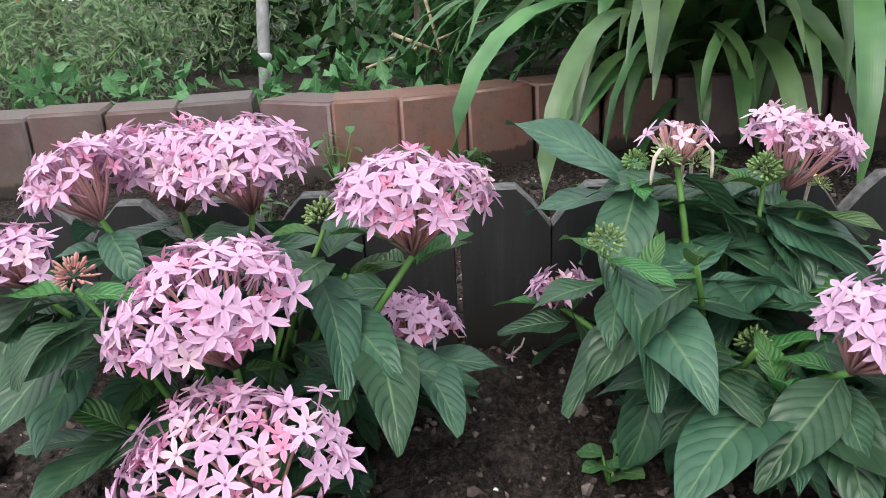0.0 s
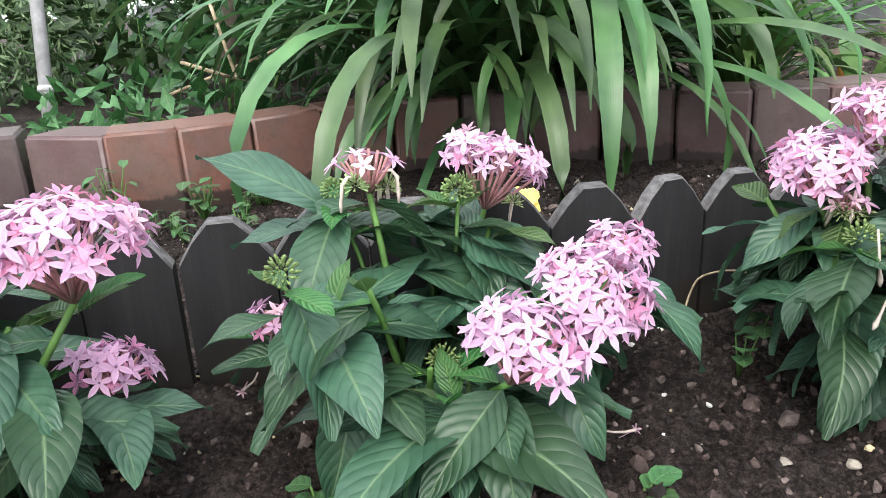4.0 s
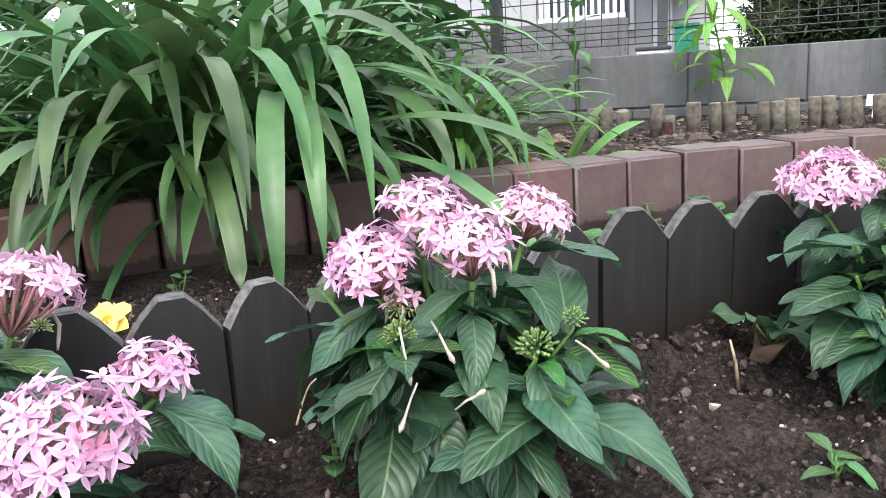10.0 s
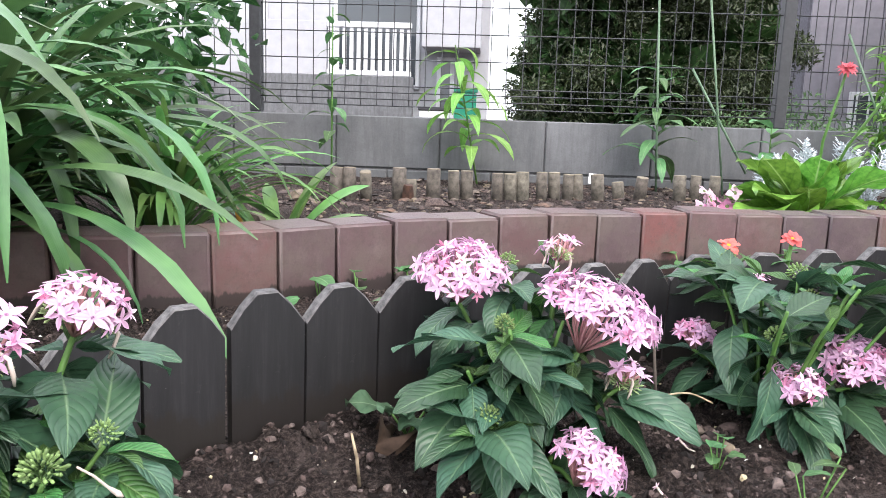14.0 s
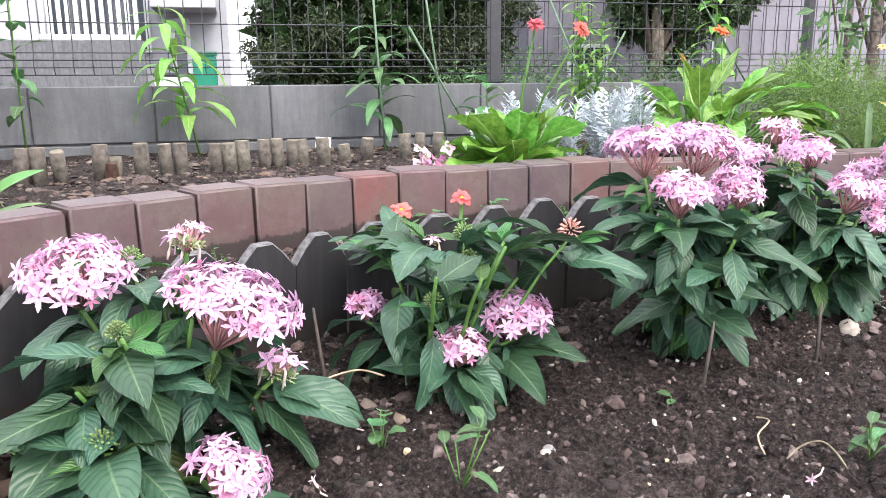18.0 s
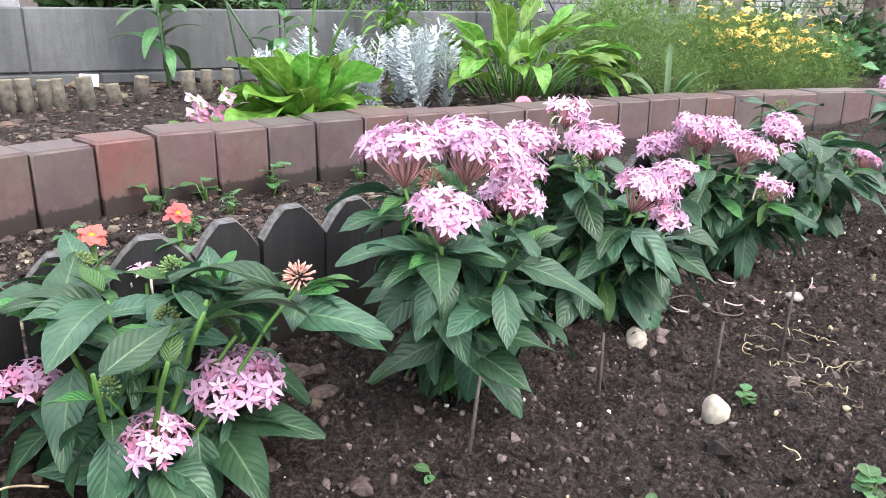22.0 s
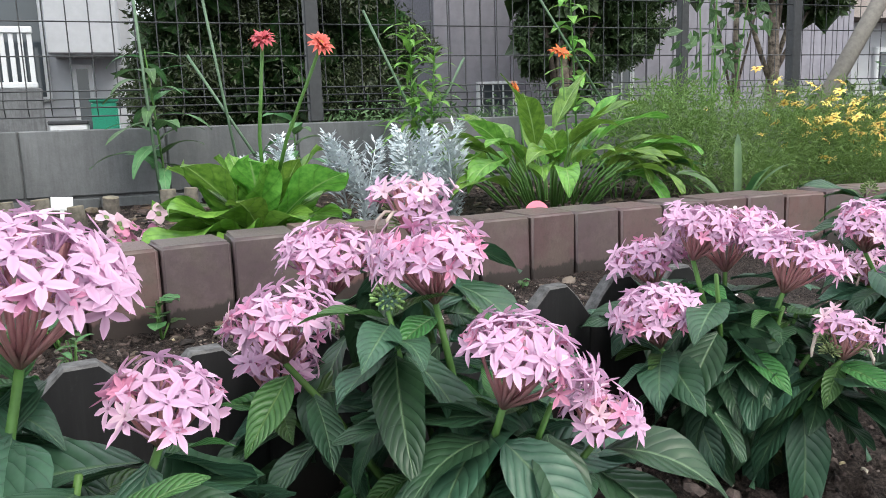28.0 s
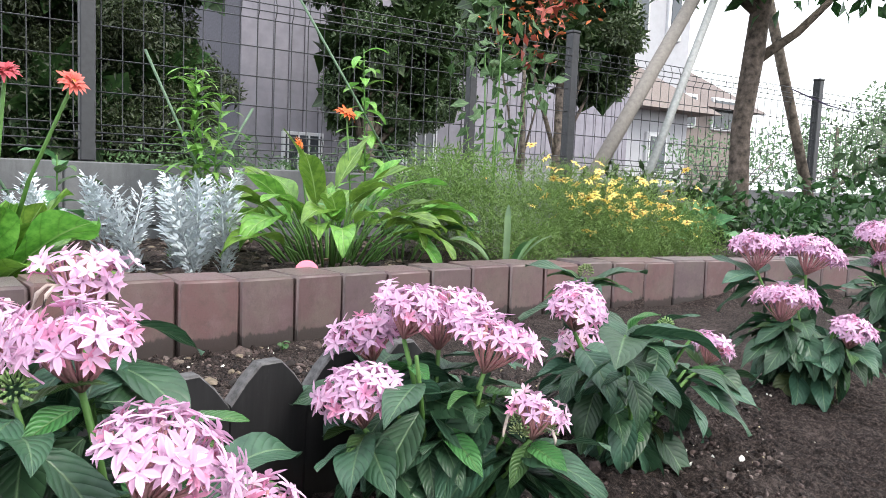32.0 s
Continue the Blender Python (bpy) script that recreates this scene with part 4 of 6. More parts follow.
agapanthus((3.65, 0.15), 9, 38, (0.16, 0.25), (0.013, 0.02), STRAP, "small iris clump with narrow green strap leaves", rise=(25, 82), fall=(20, 110), name="iris_clump")
for x, y, h, tilt in ((1.565, 1.23, 0.085, 12), (1.6, 1.225, 0.06, -18)):
    ob = thing("dead_leaf_tip", "withered orange-brown leaf tip standing in the bed", "dead leaf", data=strap_mesh("dead_leaf", plain("ochre_leaf", (0.5, 0.27, 0.05, 1)), arch((x, y, HIGH), radians(200 + tilt), h, 80, 40, 6), 0.012))


# ---- raised bed: leaf rosettes and leafy plants ----
def rosette(name, xy, z, count, seed, mat, length, width, label, category, low=0, high=75, droop=(0.3, 1.0), cols=6, ruffle=0.1, base=1.3, grow=0.65, round_=0.62):
    rng = random.Random(seed)
    root = thing(name, label, category, Matrix.Translation((*xy, z)))
    kinds = [leaf_mesh("leaf", mat, length, width * rng.uniform(0.85, 1.1), rng.uniform(0.1, 0.4), droop[0] + (droop[1] - droop[0]) * k / 7, ruffle, 14, round_, rng, cols, base) for k in range(8)]
    for i in range(count):
        q = i / count
        h = i * 137.5 + rng.uniform(-18, 18)
        s = rng.uniform(0.75, 1.12) * (grow + (1.05 - grow) * q)
        pick = kinds[max(0, min(7, int(q * 8 + rng.uniform(-2, 2))))]
        part("leaf", pick, root, pose(0, 0, 0, 0, 0, h) @ pose(0, 0.008 + 0.01 * q, 0.0, high - (high - low) * q + rng.uniform(-8, 8), rng.uniform(-14, 14), 0) @ Matrix.Diagonal((s, s, s, 1)))
    return root


def daisy_mesh(name, petals, centre, r, count, seed, layers=2):
    rng = random.Random(seed)
    meshes = []
    for l in range(layers):
        for k in range(count):
            a = 360 * (k + 0.5 * l) / count
            lf = leaf_mesh("petal", petals, r * rng.uniform(0.8, 1.05) * (1 - 0.2 * l), r * min(0.85, 4.2 / count), 0.2, rng.uniform(0.2, 1.1), 0.1, 5, 0.7, rng, 2)
            meshes.append((lf, pose(0, 0, 0.001 * l, 0, 0, a) @ pose(0, r * 0.12, 0, 12 + 22 * l + rng.uniform(-15, 10), rng.uniform(-15, 15), 0)))
    bm = bmesh.new()
    bmesh.ops.create_icosphere(bm, subdivisions=2, radius=r * 0.25, matrix=Matrix.Diagonal((1, 1, 0.6, 1)))
    meshes.append((bm_mesh("c", bm, centre, True), Matrix()))
    return merge(name, meshes)


CENTRE = plain("orange_brown_disc", (0.35, 0.16, 0.03, 1), 0.8, 0.3, 300)
gerbera = rosette("gerbera_plant", (2.845, 0.885), 0.065, 46, 41, LIME, 0.245, 0.118, "gerbera with a rosette of broad bright green leaves and red flowers", "flowering plant", -14, 84, (0.2, 1.0), ruffle=0.16, base=1.35, grow=0.6, round_=0.55)
for i, (fx, fy, fz) in enumerate(((2.8, 0.7, 0.383), (2.788, 0.809, 0.397))):
    f = Vector((fx - 2.845, fy - 0.885, fz - 0.055))
    part("flower_stalk", tube("stalk", [(0.0, -0.01, 0.02), f * 0.5 + Vector((0.006, 0.012, 0.01)), f - Vector((0, 0, 0.004))], (0.004, 0.0035, 0.003), STEM, 6), gerbera)
    part("flower", daisy_mesh("flower", CORAL, CENTRE, 0.024, 15, 50 + i, 3), gerbera, Matrix.Translation(f) @ pose(0, 0, 0, 50 if i == 0 else 18, -25, 0), "wilting coral red daisy flower")


def flower_on_stalk(name, place, foot, mat, r, label, seed, lean=(20, -10), leaves=0):
    root = thing(name, label, "flower", Matrix.Translation(foot))
    f = Vector(place) - Vector(foot)
    part("stalk", tube("stalk", [(0, 0, -0.01), f * 0.5 + Vector((0.01, 0.004, 0)), f], (0.003, 0.0026, 0.0022), STEM, 5), root)
    part("flower", daisy_mesh("flower", mat, CENTRE, r, 14, seed, 2), root, Matrix.Translation(f) @ pose(0, 0, 0, lean[0], lean[1], 0))
    rng = random.Random(seed)
    lf = leaf_mesh("leaf", WEED, 0.07, 0.02, 0.3, 0.7, rng=rng)
    for k in range(leaves):
        p = f * (0.15 + 0.7 * k / leaves)
        part("leaf", lf, root, Matrix.Translation(p) @ pose(0, 0, 0, rng.uniform(10, 45), 0, rng.uniform(0, 360)))


flower_on_stalk("orange_zinnia", (3.684, 0.587, 0.428), (3.7, 0.56, HIGH), ORANGE, 0.033, "orange zinnia on a tall green stalk", 61, (28, -12), 3)
flower_on_stalk("orange_zinnia", (3.6, 0.68, 0.342), (3.66, 0.66, HIGH), ORANGE, 0.018, "small orange zinnia seen edge-on", 62, (70, 0), 2)


def leafy_clump(xy, stalks, seed, mat, label, ln, w, tall, spread):
    """A clump of long pointed leaves, each on its own slender stalk."""
    rng = random.Random(seed)
    root = thing("broadleaf_plant", label, "plant", Matrix.Translation((*xy, HIGH)))
    kinds = [leaf_mesh("leaf", mat, ln, w * rng.uniform(0.85, 1.15), rng.uniform(0.25, 0.55), 0.35 + 0.25 * k, 0.1, 12, 0.8, rng, 6, 0.85) for k in range(5)]
    for i in range(stalks):
        h = i * 2.39996 + rng.uniform(-0.4, 0.4)
        q = math.sqrt((i + 0.5) / stalks)
        foot = Vector((math.cos(h), math.sin(h), 0)) * spread * 0.35 * q
        end = foot + Vector((math.cos(h) * spread * 0.5 * q, math.sin(h) * spread * 0.5 * q, tall * rng.uniform(0.55, 1.0) * (1.1 - 0.45 * q)))
        part("stalk", tube("stalk", [foot - Vector((0, 0, 0.01)), foot.lerp(end, 0.55) + Vector((0, 0, 0.012)), end], (0.0034, 0.003, 0.0022), STEM, 5), root)
        s = rng.uniform(0.7, 1.1)
        part("leaf", kinds[min(4, int(q * 5))], root, Matrix.Translation(end) @ pose(0, 0, 0, 0, 0, math.degrees(h) - 90 + rng.uniform(-25, 25)) @ pose(0, 0, 0, 74 - 56 * q + rng.uniform(-14, 14), rng.uniform(-18, 18), 0) @ Matrix.Diagonal((s, s, s, 1)))


leafy_clump((3.62, 0.6), 66, 43, LIME, "leafy clump with long pointed bright green leaves on stalks", 0.2, 0.062, 0.2, 0.3)
leafy_clump((3.8, 0.46), 8, 44, WEED, "small leafy clump with long green leaves", 0.17, 0.05, 0.1, 0.12)
rosette("begonia_plant", (2.66, 1.07), HIGH, 26, 45, LIME, 0.06, 0.045, "small begonia with green leaves and pink flowers", "flowering plant", 5, 70)
for i in range(15):
    r9 = random.Random(70 + i)
    thing("begonia_flower", "pink begonia bloom above its leaves", "flower", Matrix.Translation((2.675 + r9.uniform(-0.055, 0.055), 1.03 + r9.uniform(-0.035, 0.03), 0.092 + r9.uniform(-0.02, 0.03))) @ pose(0, 0, 0, r9.uniform(20, 80), 0, r9.uniform(-60, 60)), "pink begonia blooms",
          data=daisy_mesh("bloom", PETAL_DEEP if i % 2 else PETAL_PALE, BUD_GREEN, 0.021, 4, 80 + i, 1))


def feather_mesh(name, mat, h, seed, side=0.3, pairs=15):
    """An upright frond: a stem with short cut lobes in two ranks and some between."""
    rng = random.Random(seed)
    bend = rng.uniform(-0.16, 0.16)
    meshes = [(tube("s", [(0, 0, 0), (bend * h * 0.3, 0, h * 0.5), (bend * h, 0, h)], (0.0022, 0.0017, 0.0009), mat, 4), Matrix())]
    lobe = leaf_mesh("l", mat, 1, 0.36, 0.2, 0.35, 0.05, 4, 0.7, rng, 2)
    for i in range(pairs):
        t = (i + 0.5) / pairs
        ln = h * side * (0.35 + 0.85 * math.sin(math.pi * min(1, t * 0.8 + 0.12)))
        for a in (0, 180, rng.uniform(60, 120)):
            m = Matrix.Translation((bend * h * t * t, 0, h * t)) @ pose(0, 0, 0, 0, 0, a + 90 + rng.uniform(-22, 22)) @ pose(0, 0, 0, rng.uniform(42, 60), 0, 0)
            for k, (off, turn, sz) in enumerate(((0.3, 38, 0.4), (0.3, -38, 0.4), (0.6, 32, 0.36), (0.6, -32, 0.36), (0.72, 0, 0.4))):
                meshes.append((lobe, m @ Matrix.Translation((0, ln * off, 0)) @ pose(0, 0, 0, rng.uniform(-10, 14), 0, turn) @ Matrix.Diagonal((*(ln * sz,) * 3, 1))))
            meshes.append((tube("r", [m @ Vector((0, 0, 0)), m @ Vector((0, ln * 0.8, 0))], 0.0009, mat, 3), Matrix()))
    return merge(name, meshes)


SPRIGS = [feather_mesh("sprig", SILVER, 0.18, 90 + i, 0.24, 12) for i in range(4)]


def miller(xy, count, seed, size, label):
    rng = random.Random(seed)
    root = thing("dusty_miller", label, "foliage plant", Matrix.Translation((*xy, HIGH)), "silver foliage plants")
    for i in range(count):
        h = rng.uniform(0, 360)
        s = size * rng.uniform(0.75, 1.15)
        part("sprig", rng.choice(SPRIGS), root, pose(rng.uniform(-0.05, 0.05), rng.uniform(-0.05, 0.05), 0, 0, 0, h) @ pose(0, 0, 0, rng.uniform(-2, 30), 0, 0) @ Matrix.Diagonal((s, s, s, 1)))


SV = "dusty miller with finely cut silver-white felted leaves"
miller((3.27, 0.75), 5, 46, 1.3, SV)
miller((3.2, 0.92), 4, 47, 1.15, SV)
miller((3.12, 1.06), 5, 48, 1.2, SV)
miller((3.05, 0.98), 5, 49, 0.9, SV)
miller((3.38, 0.82), 6, 491, 1.25, SV)


LILY = leaf_material("lily_green", (0.1, 0.25, 0.04, 1), (0.24, 0.46, 0.1, 1), (0.35, 0.55, 0.2, 1), 0.45, 3, 0.2, 0.35, 0.2)


def lily(s, n, h, seed, mat, label, ln=0.07, w=0.014, pairs=22, lean=0.0, spread=1.0, droop=(0.5, 1.3)):
    rng = random.Random(seed)
    p = wp(s, n, HIGH)
    root = thing("lily_plant", label, "plant", Matrix.Translation(p))
    top = Vector((lean * U.x, lean * U.y, h))
    part("stem", tube("stem", [(0, 0, -0.01), top * 0.5, top], (0.004, 0.0034, 0.002), STEM, 5), root)
    kinds = [leaf_mesh("leaf", mat, ln * 1.4, w * 2.0, 0.3, rng.uniform(*droop), 0.05, 7, 0.8, rng, 3) for _ in range(4)]
    for i in range(pairs):
        t = 0.25 + 0.75 * i / pairs
        sc = rng.uniform(0.8, 1.2) * (1.1 - 0.45 * t) * spread
        part("leaf", rng.choice(kinds), root, Matrix.Translation(top * t) @ pose(0, 0, 0, 0, 0, i * 137.5) @ pose(0, 0, 0, rng.uniform(-5, 45), 0, 0) @ Matrix.Diagonal((sc, sc, sc, 1)))


lily(-1.66, -0.15, 0.62, 101, WEED, "tall thin weed with narrow leaves before the wall", 0.08, 0.022, 16)
lily(-1.12, -0.17, 0.5, 102, LILY, "slender pale green lily leaning before the wall", 0.13, 0.02, 26, -0.1, 1.2, (1.2, 2.4))
lily(-0.48, -0.15, 0.46, 103, WEED, "lily with dark green whorled leaves by the wall", 0.1, 0.018, 26, -0.03, 1.3)
lily(-0.12, -0.22, 0.26, 104, WEED, "low leafy plant with broad green leaves", 0.12, 0.035, 12)
lily(0.26, -0.18, 0.54, 105, LILY, "bushy bright green lily by the fence", 0.1, 0.012, 80)
lily(0.28, -0.24, 0.46, 115, LILY, "bushy bright green lily by the fence", 0.09, 0.012, 46, 0.04)
lily(0.84, -0.2, 0.66, 106, LILY, "tall lily with bright green whorled leaves and a bud", 0.085, 0.024, 34, -0.03)
CANE = plain("green_garden_cane", (0.09, 0.15, 0.09, 1), 0.5)
for a, b in (((-0.27, 0.03), (-0.36, 0.72)), ((-0.2, 0.12), (-0.40, 0.47)), ((0.33, 0.1), (0.11, 0.6)), ((0.27, 0.2), (0.43, 0.46)), ((0.99, 0.2), (0.56, 0.84)), ((-0.5, 0.03), (-0.53, 0.7))):
    thing("garden_cane", "thin green plastic garden cane leaning in the bed", "plant stake", group="garden canes", data=tube("cane", [wp(a[0], -0.24, a[1]), wp(b[0], -0.2, b[1])], 0.0042, CANE, 6))


# ---- raised bed: yellow tickseed and the leafy far end ----
def leaf_cloud(name, mat, centres, count, size, seed, flat=0.35, narrow=0.45):
    """Many small folded leaves gathered round several centres (x, y, z, radius)."""
    rng = np.random.RandomState(seed)
    weights = np.array([c[3] ** 2 for c in centres])
    pick = rng.choice(len(centres), count, p=weights / weights.sum())
    verts, faces, uvs = [], [], []
    for i in pick:
        cx, cy, cz, r = centres[i]
        d = rng.normal(size=3)
        d /= np.linalg.norm(d)
        p = Vector((cx, cy, cz)) + Vector(d * r * rng.uniform(0.35, 1.08) * np.array((1, 1, 0.85)))
        a = Vector(rng.normal(size=3) + d * 0.8)
        a.z -= flat
        a.normalize()
        s = a.cross(Vector(rng.normal(size=3))).normalized()
        n = a.cross(s)
        ln = size * rng.uniform(0.6, 1.35)
        w = ln * narrow
        b = len(verts)
        verts += [p, p + a * ln * 0.45 - s * w * 0.5 + n * w * 0.18, p + a * ln * 0.5, p + a * ln * 0.45 + s * w * 0.5 + n * w * 0.18, p + a * ln - n * ln * 0.12]
        uvs += [(0.5, 0), (0, 0.45), (0.5, 0.5), (1, 0.45), (0.5, 1)]
        faces += [(b, b + 2, b + 1), (b, b + 3, b + 2), (b + 1, b + 2, b + 4), (b + 2, b + 3, b + 4)]
    return mesh_of(name, verts, faces, mat, uvs, True)


YELLOW_PALE = petal_material("pale_yellow_petal", (0.88, 0.68, 0.2, 1), (0.75, 0.45, 0.06, 1))
FINE = leaf_material("fine_feathery_green", (0.07, 0.17, 0.035, 1), (0.18, 0.34, 0.08, 1), (0.24, 0.4, 0.13, 1), 0.6, 2, 0.1, 0.25, 0.4)
tickseed = thing("tickseed_plant", "billowing threadleaf tickseed covered in small yellow flowers", "flowering plant", Matrix.Translation((4.3, 0.02, HIGH)))
part("foliage", leaf_cloud("foliage", FINE, [(-0.35, 0.3, 0.14, 0.2), (-0.2, 0.12, 0.14, 0.2), (0.0, -0.05, 0.13, 0.22), (0.2, -0.22, 0.12, 0.2), (-0.3, 0.38, 0.2, 0.16), (0.12, 0.1, 0.14, 0.2), (0.36, -0.36, 0.08, 0.16), (-0.4, 0.12, 0.05, 0.12), (-0.1, -0.16, 0.05, 0.14), (0.1, -0.36, 0.04, 0.14)], 42000, 0.022, 121, -0.25, 0.1), tickseed, kind="stuff")
trng = random.Random(122)
yellow_daisy = [daisy_mesh("flower", YELLOW_PALE, CENTRE, 0.018, 8, 123 + k, 1) for k in range(3)]
for i in range(130):
    q = trng.random()
    x, y = -0.15 + 0.5 * q + trng.gauss(0, 0.09), 0.02 - 0.36 * q + trng.gauss(0, 0.1)
    z = 0.23 - 0.1 * q + trng.gauss(0, 0.05)
    part("flower", trng.choice(yellow_daisy), tickseed, Matrix.Translation((x, y, max(0.05, z))) @ pose(0, 0, 0, trng.uniform(-35, 45), trng.uniform(-40, 20), trng.uniform(0, 360)))


def low_bush(name, xy, centres, count, size, seed, mat, label, z=HIGH, narrow=0.5, category="plant"):
    root = thing(name, label, category, Matrix.Translation((*xy, z)))
    part("leaves", leaf_cloud("leaves", mat, centres, count, size, seed, 0.35, narrow), root, kind="stuff")
    srng = random.Random(seed)
    for c in centres[:6]:
        e = Vector(c[:3])
        part("stem", tube("stem", [(e.x * 0.4, e.y * 0.4, -0.02), (e.x * 0.7, e.y * 0.7, e.z * 0.5), e], (0.005, 0.004, 0.002), STEM, 5), root)
    return root


GC = "low spreading plant with broad dark green leaves"
low_bush("ground_cover", (5.0, -0.3), [(0, 0, 0.1, 0.2), (0.2, -0.2, 0.1, 0.2), (-0.1, 0.22, 0.12, 0.18), (0.15, 0.2, 0.16, 0.2)], 1300, 0.052, 131, SHRUB, GC)
low_bush("ground_cover", (5.3, -0.85), [(0, 0, 0.1, 0.22), (0.2, -0.25, 0.12, 0.25), (-0.25, 0.1, 0.08, 0.2), (0.1, 0.3, 0.12, 0.2)], 1400, 0.05, 132, SHRUB, GC)
low_bush("ground_cover", (5.0, -1.3), [(0, 0, 0.12, 0.28), (-0.4, 0.05, 0.08, 0.24), (0.3, -0.3, 0.16, 0.3), (-0.5, 0.3, 0.06, 0.2)], 1500, 0.05, 133, SHRUB, GC)
low_bush("garden_shrub", (5.8, -1.75), [(0, 0, 0.25, 0.35), (0.2, 0.2, 0.4, 0.3), (-0.1, -0.1, 0.5, 0.3)], 900, 0.09, 134, SHRUB, "leafy dark green garden shrub by the fence", category="shrub")
low_bush("young_weed", (4.62, -0.42), [(0, 0, 0.1, 0.1), (0.02, 0, 0.16, 0.07)], 40, 0.07, 135, WEED, "yellowing young plant with rounded leaves")
low_bush("mugwort_plant", (4.05, 0.42), [(0, 0, 0.22, 0.14), (0.05, -0.1, 0.26, 0.12), (-0.08, 0.06, 0.16, 0.12)], 1500, 0.035, 136, FINE, "wispy light green herb by the tickseed", narrow=0.14)


# ---- raised bed: round log pegs ----
def build_pegs():
    rng = random.Random(140)
    spots = ((2.13, 1.86, 0.09, 6), (2.165, 1.84, 0.09, 0), (2.21, 1.82, 0.085, -16), (2.3, 1.79, 0.09, 0), (2.335, 1.785, 0.06, 3), (2.38, 1.735, 0.09, 1), (2.445, 1.72, 0.085, 2), (2.48, 1.705, 0.085, -2), (2.56, 1.66, 0.08, 0), (2.595, 1.64, 0.08, 3), (2.625, 1.62, 0.085, -2),
             (2.685, 1.6, 0.085, 1), (2.725, 1.585, 0.085, -3), (2.765, 1.57, 0.08, 2), (2.8, 1.56, 0.08, -4), (2.87, 1.535, 0.08, 4), (2.94, 1.51, 0.06, -6), (3.0, 1.48, 0.075, 8), (3.13, 1.42, 0.08, 2), (3.18, 1.4, 0.08, -2), (3.24, 1.37, 0.08, 3))
    for i, (x, y, h, tilt) in enumerate(spots):
        h *= 1.12
        r = rng.uniform(0.0165, 0.0205)
        pts = [(0, 0, -0.03), (0, 0, h * 0.5), (0, 0, h - 0.002)]
        log = thing("log_peg", "short weathered grey-brown log peg driven into the bed", "log edging", pose(x, y, HIGH, tilt * 0.4, tilt, rng.uniform(0, 360)), "log pegs in a row", data=tube("log", pts, (r, r * rng.uniform(0.95, 1.03), r * 0.98), LOG, 12))
        part("cut_end", tube("cut_end", [(0, 0, h - 0.0025), (0, 0, h)], (r * 0.97, r * 0.93), LOG_END, 12), log)


build_pegs()
cone = bmesh.new()
bmesh.ops.create_cone(cone, cap_ends=True, segments=9, radius1=0.02, radius2=0.013, depth=0.06)
for v in cone.verts:
    v.co += Vector((noise.noise(v.co * 70), noise.noise(v.co * 70 + Vector((5, 0, 0))), 0)) * 0.005
thing("wood_stub", "broken dark brown stub of wood between the pegs", "wood", pose(2.3, 1.745, HIGH + 0.026, 6, -5, 20), data=bm_mesh("stub", cone, plain("wet_brown_wood", (0.055, 0.026, 0.016, 1), 0.8, 0.3, 60)))
WHITE = plain("white_plastic", (0.75, 0.76, 0.76, 1), 0.5, 0.03)
PINK = plain("pink_plastic", (0.85, 0.2, 0.28, 1), 0.5, 0.03)
tag = thing("plant_label", "blank white plastic plant label stuck in the soil", "plant label", pose(3.0, 1.66, 0.0, 0, 4, -40))
part("plate", bm_mesh("plate", box_bm(0.05, 0.002, 0.034, 0.0008, 1, (0, 0, 0.093)), WHITE), tag)
part("spike", bm_mesh("spike", box_bm(0.01, 0.002, 0.08, 0, 1, (0, 0, 0.04)), WHITE), tag)
pk = bmesh.new()
bmesh.ops.create_cone(pk, cap_ends=True, segments=20, radius1=0.024, radius2=0.024, depth=0.003, matrix=pose(0, 0, 0.085, 90, 0, 0))
tag2 = thing("plant_label", "rounded pink plastic plant label behind the bricks", "plant label", pose(3.11, 0.44, 0.0, -12, 0, -48))
part("plate", bm_mesh("plate", pk, PINK), tag2)
part("spike", bm_mesh("spike", box_bm(0.03, 0.003, 0.07, 0, 1, (0, 0, 0.045)), PINK), tag2)


# ---- far left: weedy bed, pole, trunks ----
def pole(name, a, b, r, mat, label, category, joints=()):
    a, b = Vector(a), Vector(b)
    root = thing(name, label, category, data=tube(name, [a, a.lerp(b, 0.5), b], r, mat, 12))
    for t in joints:
        p = a.lerp(b, t)
        d = (b - a).normalized()
        part("joint_ring", tube("ring", [p - d * 0.006, p - d * 0.004, p + d * 0.004, p + d * 0.006], (r, r * 1.22, r * 1.22, r), mat, 12), root)
    return root


POLE_WHITE = plain("weathered_white_pole", (0.5, 0.49, 0.5, 1), 0.6, 0.12)
pole("bamboo_style_pole", (0.225, 1.62, 0.0), (0.27, 1.92, 1.4), 0.0125, POLE_WHITE, "weathered white jointed pole standing in the weeds", "pole", (0.085, 0.3, 0.52))
HB = "feathery grey-green herb growing thickly behind the bricks"
low_bush("herb_patch", (-0.35, 1.75), [(0.0, 0, 0.16, 0.22), (0.3, -0.1, 0.13, 0.2), (-0.3, 0.05, 0.17, 0.25), (0.1, 0.3, 0.22, 0.28), (-0.3, -0.3, 0.1, 0.2), (0.05, -0.32, 0.06, 0.16), (-0.5, 0.4, 0.25, 0.3), (0.42, 0.28, 0.2, 0.18)], 12000, 0.026, 151, HERB, HB, narrow=0.2)
low_bush("herb_patch", (-0.6, 2.5), [(0.0, 0, 0.25, 0.4), (0.5, 0, 0.28, 0.4), (-0.4, 0.1, 0.3, 0.45), (0.9, 0.2, 0.25, 0.3)], 5000, 0.045, 152, HERB, HB, narrow=0.25)
BW = "tangle of broad-leaved green weeds behind the bricks"
